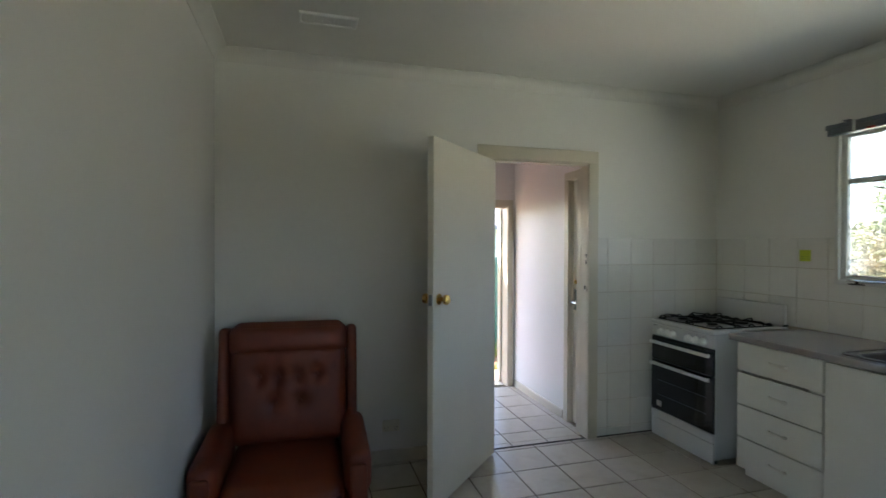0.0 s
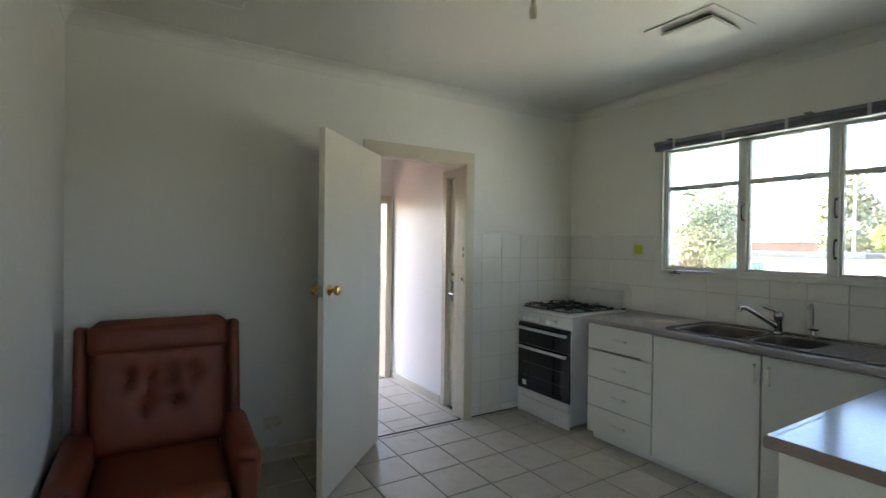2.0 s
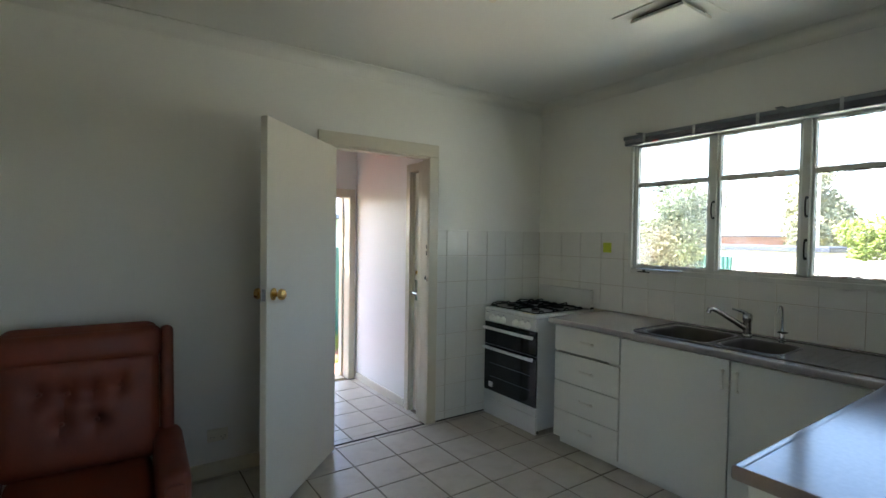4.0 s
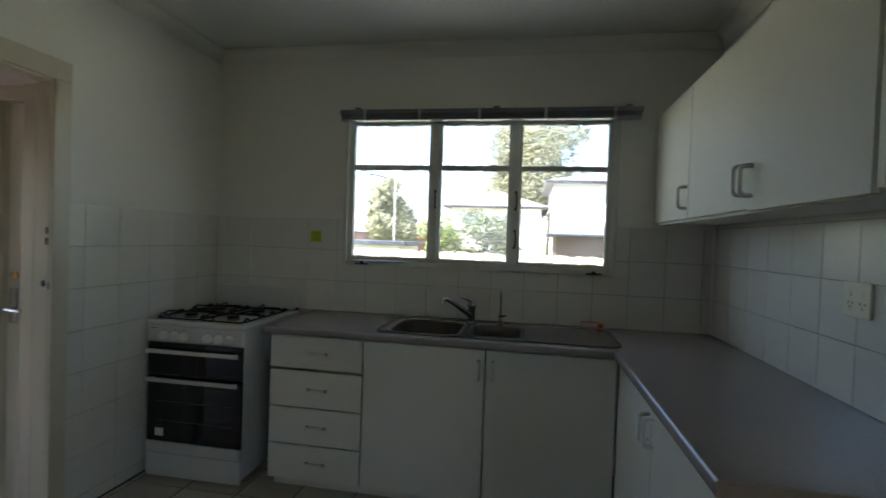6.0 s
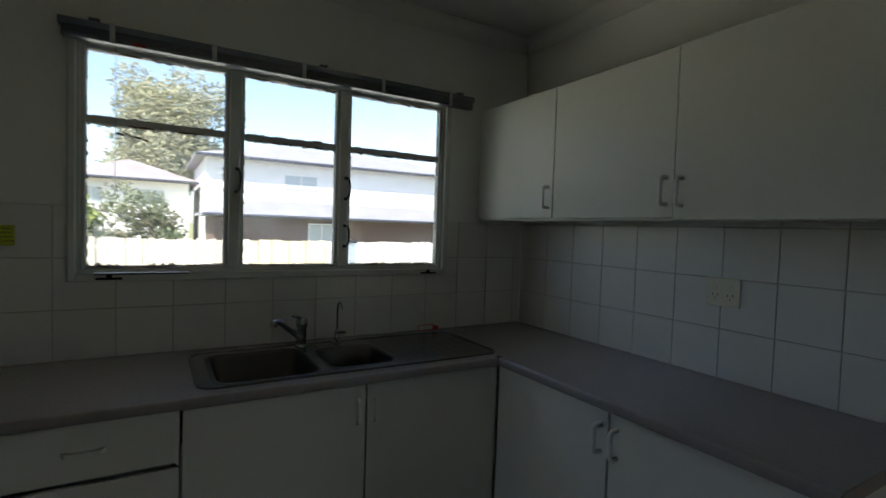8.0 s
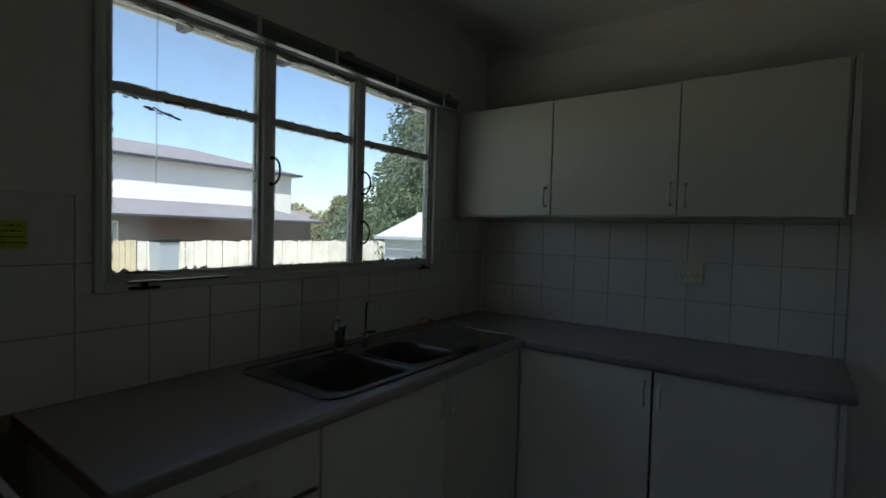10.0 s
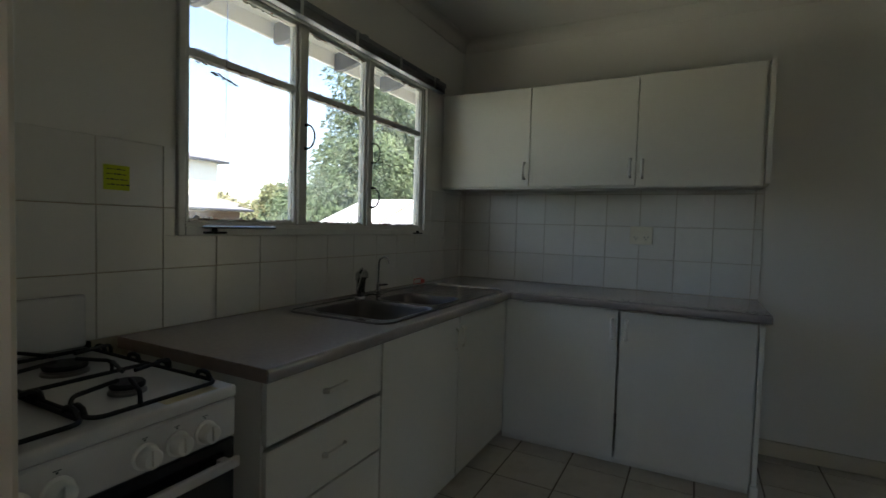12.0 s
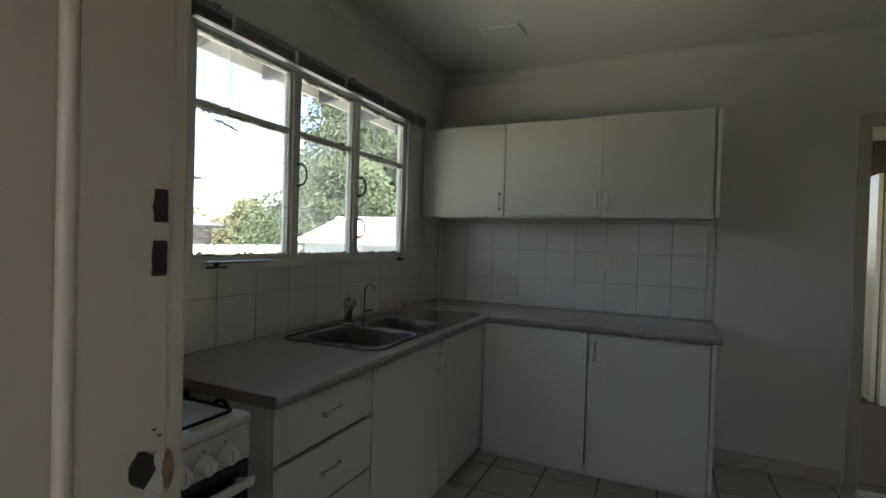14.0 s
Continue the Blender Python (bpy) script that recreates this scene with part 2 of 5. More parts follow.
def tube(bm, pts, r, n=10, cap=True, rs=None):
    """A round bar through the points."""
    pts = [Vector(p) for p in pts]
    rings = []
    up = Vector((0, 0, 1))
    prev = None
    for i, p in enumerate(pts):
        d = (pts[min(i + 1, len(pts) - 1)] - pts[max(i - 1, 0)]).normalized()
        if prev is None:
            a = d.cross(up if abs(d.z) < 0.9 else Vector((1, 0, 0))).normalized()
        else:
            a = (prev - d * prev.dot(d)).normalized()
        prev = a
        b = d.cross(a)
        rad = rs[i] if rs else r
        rings.append([bm.verts.new(p + (a * math.cos(2 * math.pi * k / n) + b * math.sin(2 * math.pi * k / n)) * rad) for k in range(n)])
    for p, q in zip(rings, rings[1:]):
        for k in range(n):
            bm.faces.new((p[k], p[(k + 1) % n], q[(k + 1) % n], q[k]))
    if cap:
        bm.faces.new(rings[0][::-1])
        bm.faces.new(rings[-1])
    return bm


def lathe(bm, prof, base, axis=(0, 0, 1), n=24):
    """Profile of (radius, height) turned about an axis at base."""
    ax = Vector(axis).normalized()
    m = ax.to_track_quat("Z", "Y").to_matrix()
    base = Vector(base)
    rings = [[bm.verts.new(base + m @ Vector((r * math.cos(2 * math.pi * k / n), r * math.sin(2 * math.pi * k / n), h))) for k in range(n)] for r, h in prof]
    for p, q in zip(rings, rings[1:]):
        for k in range(n):
            bm.faces.new((p[k], p[(k + 1) % n], q[(k + 1) % n], q[k]))
    if prof[0][0] > 1e-4:
        bm.faces.new(rings[0][::-1])
    if prof[-1][0] > 1e-4:
        bm.faces.new(rings[-1])
    bmesh.ops.remove_doubles(bm, verts=bm.verts, dist=1e-5)
    return bm


def arc(cx, cy, r, a0, a1, n=6):
    return [(cx + r * math.cos(radians(a0 + (a1 - a0) * i / n)), cy + r * math.sin(radians(a0 + (a1 - a0) * i / n))) for i in range(n + 1)]


def prism(bm, outline, z0, z1, axis="z", holes=False):
    """A flat outline (counter-clockwise) given thickness along an axis."""
    def put(u, v, w):
        return {"z": (u, v, w), "x": (w, u, v), "y": (u, w, v)}[axis]
    a = [bm.verts.new(put(u, v, z0)) for u, v in outline]
    b = [bm.verts.new(put(u, v, z1)) for u, v in outline]
    n = len(a)
    bm.faces.new(a[::-1])
    bm.faces.new(b)
    for k in range(n):
        bm.faces.new((a[k], a[(k + 1) % n], b[(k + 1) % n], b[k]))
    bmesh.ops.recalc_face_normals(bm, faces=bm.faces)
    return bm


def wall_bm(axis, a0, a1, p0, p1, z0, z1, openings):
    """A wall along x (axis x: a is x, p is y) or along y, with openings (u0, u1, z0, z1) through it."""
    bm = B()
    us = sorted({a0, a1, *[o[0] for o in openings], *[o[1] for o in openings]})
    for u0, u1 in zip(us, us[1:]):
        zs = [z0]
        for o in openings:
            if o[0] <= u0 and o[1] >= u1:
                zs += [o[2], o[3]]
        zs.append(z1)
        for w0, w1 in zip(zs[::2], zs[1::2]):
            if w1 - w0 > 1e-4:
                if axis == "x":
                    box(bm, u0, u1, p0, p1, w0, w1)
                else:
                    box(bm, p0, p1, u0, u1, w0, w1)
    return bm


def pillow(w, d, h, tufts=(), bulge=0.3, cuts=9, dip=0.03, rr=0.06, creases=()):
    """A stuffed pad in its own frame: w along x, h along z, d along y, front at -y, with buttoned dips on the front."""
    bm = B()
    bmesh.ops.create_cube(bm, size=1)
    bmesh.ops.subdivide_edges(bm, edges=bm.edges, cuts=cuts, use_grid_fill=True)
    for v in bm.verts:
        c = Vector((v.co.x * w, v.co.y * d, v.co.z * h))
        inner = Vector((max(-w / 2 + rr, min(w / 2 - rr, c.x)), max(-d / 2 + rr, min(d / 2 - rr, c.y)), max(-h / 2 + rr, min(h / 2 - rr, c.z))))
        off = c - inner
        if off.length > 1e-6:
            c = inner + off.normalized() * min(rr, off.length if off.length < rr else rr)
        if v.co.y < -0.3:
            u = (1 - (2 * v.co.x) ** 2) * (1 - (2 * v.co.z) ** 2)
            c.y -= bulge * d * max(0, u) ** 0.5
            for tx, tz in tufts:
                q = ((c.x - tx) ** 2 + (c.z - tz) ** 2) / 0.045 ** 2
                c.y += dip * math.exp(-q)
            for cz in creases:
                c.y += dip * 0.9 * math.exp(-((c.z - cz) / 0.014) ** 2)
            for tx, tz in tufts:
                c.y += dip * 0.35 * math.exp(-((c.x - tx - 0.25 * (c.z - tz)) / 0.012) ** 2) * math.exp(-((c.z - tz) / 0.10) ** 2)
        v.co = c
    return bm

# ---- the kitchen's shell ----
XW, XE, YS, YN, ZC = -0.38, 3.40, 0.0, 3.222, 2.64
LX, LY = 2.24, 4.64


def structure(name, bm, material, label="", **k):
    return part(name, bm, material, label=label, kind="structure", **k)


wall_n = structure("wall_north", wall_bm("x", XW - 0.1, XE, YN, YN + 0.08, 0, ZC, [(1.37, 2.2, 0, 2.085)]), WALL)
wall_e = structure("wall_east", wall_bm("y", YS - 0.1, YN + 0.08, XE, XE + 0.05, 0, ZC, [(0.57, 2.28, 1.235, 2.175)]), WALL)
wall_s = structure("wall_south", wall_bm("x", XW - 0.1, XE, YS - 0.1, YS, 0, ZC, [(-0.24, 0.71, 0, 2.1)]), WALL)
wall_w = structure("wall_west", boxes((XW - 0.1, XW, YS, YN, 0, ZC)), WALL)
structure("ceiling", boxes((XW - 0.1, XE + 0.16, YS - 0.1, YN + 0.08, ZC, ZC + 0.12)), CEIL)
structure("floor", boxes((XW - 0.1, XE + 0.16, YS - 0.1, YN + 0.05, -0.12, -0.004)), FGROUT)

# small coved cornice
bm = B()
c = 0.075
cove = [(0, 0), (c, 0), (c, -0.004)] + [(c - 0.006 - (c - 0.012) * math.cos(radians(a)), -c + 0.006 + (c - 0.012) * math.sin(radians(a))) for a in (90, 70, 50, 30, 10, 0)] + [(0.004, -c), (0, -c)]
for (ax, ay), (bx_, by), inward in (((XW, YS), (XE, YS), (0, 1)), ((XE, YS), (XE, YN), (-1, 0)), ((XE, YN), (XW, YN), (0, -1)), ((XW, YN), (XW, YS), (1, 0))):
    dirv = Vector((bx_ - ax, by - ay, 0)).normalized()
    ra, rb = [], []
    for u, w in cove:
        o = Vector((inward[0] * u, inward[1] * u, w))
        ra.append(bm.verts.new(Vector((ax, ay, ZC)) + dirv * u + o))
        rb.append(bm.verts.new(Vector((bx_, by, ZC)) - dirv * u + o))
    n = len(ra)
    for k in range(1, n - 1):
        bm.faces.new((ra[k], rb[k], rb[k + 1], ra[k + 1]))
bmesh.ops.recalc_face_normals(bm, faces=bm.faces)
structure("cornice", bm, CEIL, smooth=True)


def skirting(name, runs, mate=TRIM, h=0.09):
    bm = B()
    for r in runs:
        box(bm, *r, 0, h, bev=0.004)
    return structure(name, bm, mate)


skirting("skirting_board", [(XW + 0.002, 1.30, YN - 0.015, YN - 0.001), (XW + 0.001, XW + 0.016, 0.002, YN - 0.017), (0.78, 1.485, 0.001, 0.016)])


def doorway(name, x0, x1, y0, y1, z1, faces, w=0.06, t=0.018):
    """A painted door lining with architraves round an opening in a wall that runs along x; faces: the wall faces (y, outward sign)."""
    th = thing(name, ((x0 + x1) / 2, (y0 + y1) / 2, 0), kind="structure")
    part("door_lining", boxes((x0 - 0.012, x0 + 0.012, y0 - 0.001, y1 + 0.001, 0, z1 - 0.02), (x1, x1 + 0.012, y0 - 0.001, y1 + 0.001, 0, z1 - 0.02), (x0 - 0.012, x1 + 0.012, y0 - 0.001, y1 + 0.001, z1 - 0.02, z1 + 0.012), bev=0.002), TRIM, th)
    for y, s in faces:
        a, b = sorted((y, y + s * t))
        part("architrave", boxes((x0 - w, x0 + 0.008, a, b, 0, z1 - 0.008), (x1 + 0.001, x1 + w, a, b, 0, z1 - 0.008), bev=0.005, seg=2), TRIM, th)
        part("architrave_head", boxes((x0 - w, x1 + w, a, b, z1 - 0.008, z1 + w), bev=0.005, seg=2), TRIM, th)
    return th


d1 = doorway("door_frame_1", 1.392, 2.187, YN, YN + 0.08, 2.078, ((YN, -1),), w=0.085, t=0.021)
part("back_architrave", boxes((1.32, 1.387, YN + 0.08, YN + 0.095, 0, 2.07), (1.32, 2.19, YN + 0.08, YN + 0.095, 2.07, 2.14), bev=0.004), TRIM, d1)
rnd = random.Random(3)
for z0, z1 in ((1.366, 1.397), (1.316, 1.349)):
    prof = [(YN + 0.003 + (0.014 if (k // 5) % 2 else 0) + rnd.uniform(-0.0012, 0.0012), (z0 + (z1 - z0) * (k % 5) / 4) if k < 5 else (z1 - (z1 - z0) * (k % 5) / 4)) for k in range(10)]
    part("screw_slot", prism(B(), prof, 2.1855, 2.1875, "x"), DARK, d1, "dark empty strike slot")
for cy, cz, ry_, rz_, m_ in ((YN + 0.011, 1.128, 0.014, 0.021, PULL), (YN + 0.023, 1.138, 0.012, 0.017, DARK), (YN - 0.002, 1.130, 0.006, 0.020, RAWW), (YN + 0.012, 1.172, 0.002, 0.001, DARK), (YN + 0.007, 1.165, 0.002, 0.001, DARK)):
    dx = {PULL: 0.0, DARK: 0.0006, RAWW: 0.0008}[m_]
    part("latch_hole", prism(B(), [(cy + ry_ * math.cos(radians(a)) * rnd.uniform(0.8, 1.15), cz + rz_ * math.sin(radians(a)) * rnd.uniform(0.85, 1.15)) for a in range(0, 360, 24)], 2.1858 - dx, 2.1875, "x"), m_, d1, "ragged hole where the latch plate was")
part("stop_bead", tube(B(), [(2.193, YN + 0.0845, 0), (2.193, YN + 0.0845, 2.05)], 0.0075, 10), TRIM, d1, smooth=True)
d2 = doorway("door_frame_2", -0.22, 0.700, YS - 0.1, YS, 2.10, ((YS, 1), (YS - 0.1, -1)))

# ---- laundry beyond the door ----
structure("laundry_wall_east", wall_bm("y", YN + 0.08, LY + 0.1, LX, LX + 0.1, 0, 2.5, [(YN + 0.16, 3.56, 0, 2.0)]), LWALL)
structure("laundry_wall_west", boxes((0.80, 0.90, YN + 0.08, LY + 0.1, 0, 2.5)), LWALL)
structure("laundry_wall_north", wall_bm("x", 0.90, LX, LY, LY + 0.12, 0, 2.5, [(1.36, 2.17, 0, 1.87)]), LWALL)
structure("laundry_ceiling", boxes((0.80, LX + 0.1, YN + 0.08, LY + 0.12, 2.5, 2.6)), CEIL)
structure("laundry_floor", boxes((0.80, LX + 0.1, YN + 0.05, LY + 0.12, -0.12, -0.004)), FGROUT)
structure("threshold", boxes((1.405, 2.185, YN + 0.002, YN + 0.016, -0.004, 0.003)), DARK)
d3 = doorway("door_frame_3", 1.36, 2.158, LY, LY + 0.12, 1.86, ((LY, -1),))
part("door_sill", boxes((1.38, 2.14, LY + 0.02, LY + 0.2, -0.02, 0.012), bev=0.004), CONC, d3)
skirting("laundry_skirting", [(LX - 0.014, LX - 0.001, 3.64, LY - 0.02), (0.902, 0.915, YN + 0.12, LY - 0.02)], h=0.075)
part("outer_stop", boxes((2.136, 2.158, LY + 0.121, LY + 0.20, 0.0, 1.85), bev=0.004), TRIM, d3)
# side door in the laundry's east wall, shut
d4 = thing("side_door", (LX + 0.05, 3.45, 0), label="closed cream-painted side door with a lever handle in the laundry", category="door")
part("door_leaf", boxes((LX + 0.03, LX + 0.065, YN + 0.17, 3.55, 0.008, 1.99), bev=0.002), DOORM, d4)
part("architrave", boxes((LX - 0.018, LX - 0.001, 3.55, 3.615, 0, 1.99), (LX - 0.018, LX - 0.001, YN + 0.172, 3.615, 1.99, 2.055), (2.2035, LX - 0.0005, YN + 0.0815, YN + 0.17, 0, 2.055), bev=0.004), TRIM, d4)
part("jamb", boxes((LX + 0.0, LX + 0.1, 3.545, 3.56, 0, 1.99), (LX, LX + 0.1, YN + 0.16, 3.56, 1.985, 2.0)), TRIM, d4)
bm = tube(B(), [(LX + 0.03, 3.50, 1.0), (LX - 0.02, 3.50, 1.0), (LX - 0.026, 3.49, 1.0), (LX - 0.026, 3.40, 0.995)], 0.008)
part("lever_handle", bm, CHROME, d4, "chrome lever handle", smooth=True)
part("lock_plate", boxes((LX + 0.02, LX + 0.031, 3.485, 3.52, 0.93, 1.1), bev=0.002), CHROME, d4)
part("upper_lock", lathe(B(), [(0.016, 0), (0.016, 0.012), (0.01, 0.014)], (LX + 0.031, 3.5, 1.16), (-1, 0, 0), 16), BRASS, d4)
structure("side_room_wall", boxes((LX + 0.1, LX + 0.12, YN + 0.08, 3.7, 0, 2.1)), LWALL)

# ---- hall behind the south doorway ----
structure("hall_floor", boxes((-1.2, 1.4, -3.6, YS - 0.1, -0.12, 0)), HALLF)
structure("hall_wall_east", boxes((1.3, 1.4, -3.6, YS - 0.1, 0, 2.64)), WALL)
# openings in the west and south walls are added, unseen, as fill light
structure("hall_wall_west", wall_bm("y", -3.6, YS - 0.1, -1.2, -1.1, 0, 2.64, [(-3.1, -0.4, 0.3, 2.2)]), WALL)
structure("hall_wall_south", wall_bm("x", 0.0, 1.3, -3.6, -3.5, 0, 2.64, [(0.15, 1.25, 1.2, 2.3)]), WALL)
# wall end given the dark board colour to make the hall look dim
structure("dim_hall_wall", boxes((-1.1, 0.0, -3.6, -3.5, 0, 2.64)), HALLF)
structure("hall_partition", boxes((-0.16, -0.052, -2.13, -2.06, 0, 2.64)), TRIM)
structure("hall_ceiling", boxes((-1.2, 1.4, -3.6, YS - 0.1, 2.64, 2.74)), CEIL)
hd = thing("hall_door", (-0.07, -2.1, 0), label="white-painted flush door standing open in the dark hall", category="door")
part("door_leaf", boxes((-0.03, 0.006, -2.92, -2.107, 0.01, 2.09), bev=0.002), DOORM, hd)
for z in (0.25, 1.75):
    part("hinge", tube(B(), [(-0.036, -2.10, z - 0.045), (-0.036, -2.10, z + 0.045)], 0.007), BRASS, hd)

# ---- kitchen door, open into the room ----
kd = thing("kitchen_door", (0, 0, 0), label="cream-painted flush door standing open with brass knobs", category="door")
W = 0.88
part("door_leaf", boxes((0.004, W, 0.0, 0.036, 0.012, 2.045), bev=0.0025), DOORM, kd)
kz = 1.16
for s, y in ((-1, 0.0), (1, 0.036)):
    k = part("knob", lathe(B(), [(0.012, 0.0), (0.012, 0.024), (0.016, 0.03), (0.026, 0.036), (0.029, 0.046), (0.026, 0.058), (0.014, 0.066), (0.0, 0.067)], (W - 0.062, y, kz), (0, s, 0), 28), BRASS, kd, "round brass knob", smooth=True)
    part("rosette", lathe(B(), [(0.031, 0.0), (0.031, 0.004), (0.026, 0.008), (0.0, 0.009)], (W - 0.062, y, kz), (0, s, 0), 28), BRASS, k, smooth=True)
part("latch_plate", boxes((W - 0.001, W + 0.0015, 0.007, 0.029, kz - 0.03, kz + 0.03)), CHROME, kd)
for z in (0.22, 1.02, 1.82):
    part("hinge", boxes((-0.002, 0.05, -0.0015, 0.001, z - 0.045, z + 0.045)), TRIM, kd)
kd.matrix_basis = pose(1.396, 3.185, 0, 0, 0, 180 + 45.6)

# ---- window ----
GX = 3.425
win = thing("window_1", (GX, 1.425, 1.25), kind="structure", label="white-painted timber window in three bays with flaking paint")
bays = [(0.605, 1.145), (1.200, 1.655), (1.712, 2.243)]
Z0, ZT0, ZT1, Z1 = 1.268, 1.848, 1.878, 2.143
# lining and inner surround
part("window_frame", boxes((3.401, 3.452, 0.57, 0.60, 1.236, 2.174), (3.401, 3.452, 2.248, 2.279, 1.236, 2.174), (3.401, 3.452, 0.60, 2.248, 1.236, 1.262), (3.401, 3.452, 0.60, 2.248, 2.152, 2.174), bev=0.002), WINP, win)
part("window_surround", boxes((3.380, 3.3995, 0.556, 0.585, 1.215, 2.19), (3.380, 3.3995, 2.262, 2.288, 1.215, 2.19), (3.380, 3.3995, 0.585, 2.262, 2.155, 2.19), (3.380, 3.3995, 0.585, 2.262, 1.215, 1.248), bev=0.003), WINP, win)
for a, b in ((1.150, 1.196), (1.660, 1.708)):
    part("mullion", boxes((3.392, 3.450, a, b, 1.262, 2.152), bev=0.004), WINP, win)


def ragged(bm, p, q, w, x, seed, n=64):
    """A thin flaking line of old paint or putty between two points in the plane of the glass."""
    rnd = random.Random(seed)
    p, q = Vector((x, *p)), Vector((x, *q))
    d = (q - p)
    s = Vector((0, -d.z, d.y)).normalized()
    a, b = [], []
    for i in range(n + 1):
        c0 = p + d * i / n
        a.append(bm.verts.new(c0 - s * w * 0.2))
        flake = rnd.random() ** 4 if rnd.random() < 0.8 else rnd.random() * 0.9
        b.append(bm.verts.new(c0 + s * w * (0.12 + flake)))
    bot = [bm.verts.new(v.co - Vector((0.003, 0, 0))) for v in a]
    top = [bm.verts.new(v.co - Vector((0.003, 0, 0))) for v in b]
    for i in range(n):
        bm.faces.new((bot[i], bot[i + 1], top[i + 1], top[i]))
        bm.faces.new((b[i], b[i + 1], top[i + 1], top[i])[::-1])
        bm.faces.new((a[i], a[i + 1], bot[i + 1], bot[i]))
    return bm


for i, (a, b) in enumerate(bays):
    w = 0.022 if i != 1 else 0.012
    st = 0.016
    sash = part("sash", boxes((3.405, 3.445, a - 0.004, a + 0.012, 1.262, 2.152), (3.405, 3.445, b - 0.012, b + 0.004, 1.262, 2.152), (3.405, 3.445, a + 0.012, b - 0.012, 1.262, Z0 + 0.006), (3.405, 3.445, a + 0.012, b - 0.012, Z1 - 0.006, 2.152), bev=0.003), WINP, win, "flaking white timber sash")
    part("transom", boxes((3.408, 3.442, a + 0.012, b - 0.012, ZT0, ZT1), bev=0.003), WINP, sash)
    for z0, z1 in ((Z0 + 0.006, ZT0), (ZT1, Z1 - 0.006)):
        g = part("pane", boxes((GX, GX + 0.003, a + 0.012, b - 0.012, z0, z1)), GLASS, sash)
        g.visible_shadow = False
    bm = B()
    for z0, z1, k in ((Z0 + 0.006, ZT0, 0), (ZT1, Z1 - 0.006, 1)):
        y0, y1 = a + 0.012, b - 0.012
        ragged(bm, (y0, z0), (y1, z0), 0.015 if k == 0 else 0.008, GX - 0.002, i * 10 + k)
        ragged(bm, (y1, z1), (y0, z1), 0.009, GX - 0.002, i * 10 + k + 2)
        ragged(bm, (y0, z1), (y0, z0), 0.009, GX - 0.002, i * 10 + k + 4)
        ragged(bm, (y1, z0), (y1, z1), 0.009, GX - 0.002, i * 10 + k + 6)
    part("old_putty", bm, WINP, sash, "ragged flaking putty and paint")
    rnd = random.Random(70 + i)
    bm = B()
    for z, k in ((Z0 + 0.007, 7), (ZT0 + 0.001, 9), (ZT1 + 0.001, 4), (Z1 - 0.009, 5)):
        for _ in range(k):
            ln, h = rnd.uniform(0.006, 0.045), rnd.uniform(0.0015, 0.005)
            yc = rnd.uniform(a + 0.05, b - 0.05)
            prism(bm, [(yc + ln * math.cos(t * 0.63) * rnd.uniform(0.7, 1.1), z + h * math.sin(t * 0.63) * rnd.uniform(0.4, 1.2)) for t in range(10)], 3.4052 if z > Z0 + 0.1 and z < Z1 - 0.1 else 3.402, 3.4082, "x")
    part("bare_timber", bm, RAWW, sash, "dark slivers where paint has lifted")
# latches on the mullions, stay bars on the sill
for y, z in ((1.674, 1.66), (1.163, 1.66), (1.163, 1.42)):
    bm = tube(B(), [(3.390, y, z + 0.052), (3.378, y, z + 0.053)] + [(3.378 - 0.036 * math.sin(radians(a)), y - 0.008 * math.sin(radians(a)), z + 0.053 * math.cos(radians(a))) for a in range(20, 180, 20)] + [(3.378, y, z - 0.053), (3.390, y, z - 0.052)], 0.005, 8, rs=[0.009, 0.006] + [0.0045] * 8 + [0.006, 0.009])
    part("sash_handle", bm, IRON, win, "dark curved sash handle", smooth=True)
for y in (2.15, 0.68):
    part("sash_stay", boxes((3.362, 3.380, y - 0.045, y + 0.045, 1.222, 1.230), (3.368, 3.380, y - 0.01, y + 0.01, 1.230, 1.242), bev=0.002), IRON, win)
part("stay_bar", tube(B(), [(3.374, 2.2, 1.246), (3.374, 1.86, 1.246)], 0.005, 8), CHROME, win)
bm = B()
rnd = random.Random(31)
for y, z, ln, h in ((2.118, 1.817, 0.020, 0.006), (2.098, 1.821, 0.012, 0.003), (2.075, 1.812, 0.022, 0.004), (2.050, 1.807, 0.020, 0.006), (2.028, 1.801, 0.018, 0.0035), (2.085, 1.806, 0.010, 0.002), (2.160, 1.842, 0.010, 0.004), (2.05, 1.795, 0.006, 0.0015), (2.19, 1.838, 0.008, 0.0025)):
    prism(bm, [(y + ln * math.cos(radians(t)) * rnd.uniform(0.75, 1.15), z + h * math.sin(radians(t)) * rnd.uniform(0.4, 1.2) - 0.18 * ln * math.cos(radians(t)) * -1) for t in range(0, 360, 24)], GX - 0.004, GX - 0.001, "x")
part("paint_flake", bm, DARK, win, "dark smear stuck on the pane")

# blind, drawn right up
bl = thing("venetian_blind", (3.35, 1.37, 2.13), label="grey venetian blind drawn up over the window", category="blind")
part("headrail", boxes((3.322, 3.366, 0.44, 2.31, 2.178, 2.206), bev=0.002), ALU, bl)
for k in range(7):
    part("slat", boxes((3.326, 3.362, 0.45, 2.30, 2.1525 + k * 0.0036, 2.1543 + k * 0.0036)), ALU, bl)
part("bottom_rail", boxes((3.324, 3.364, 0.448, 2.302, 2.138, 2.151), bev=0.003), ALU, bl, "grey bottom rail")
for y in (0.60, 1.0, 1.4, 1.78, 2.14):
    part("ladder_clip", boxes((3.3185, 3.3215, y - 0.009, y + 0.009, 2.134, 2.21)), ENAMEL2, bl)
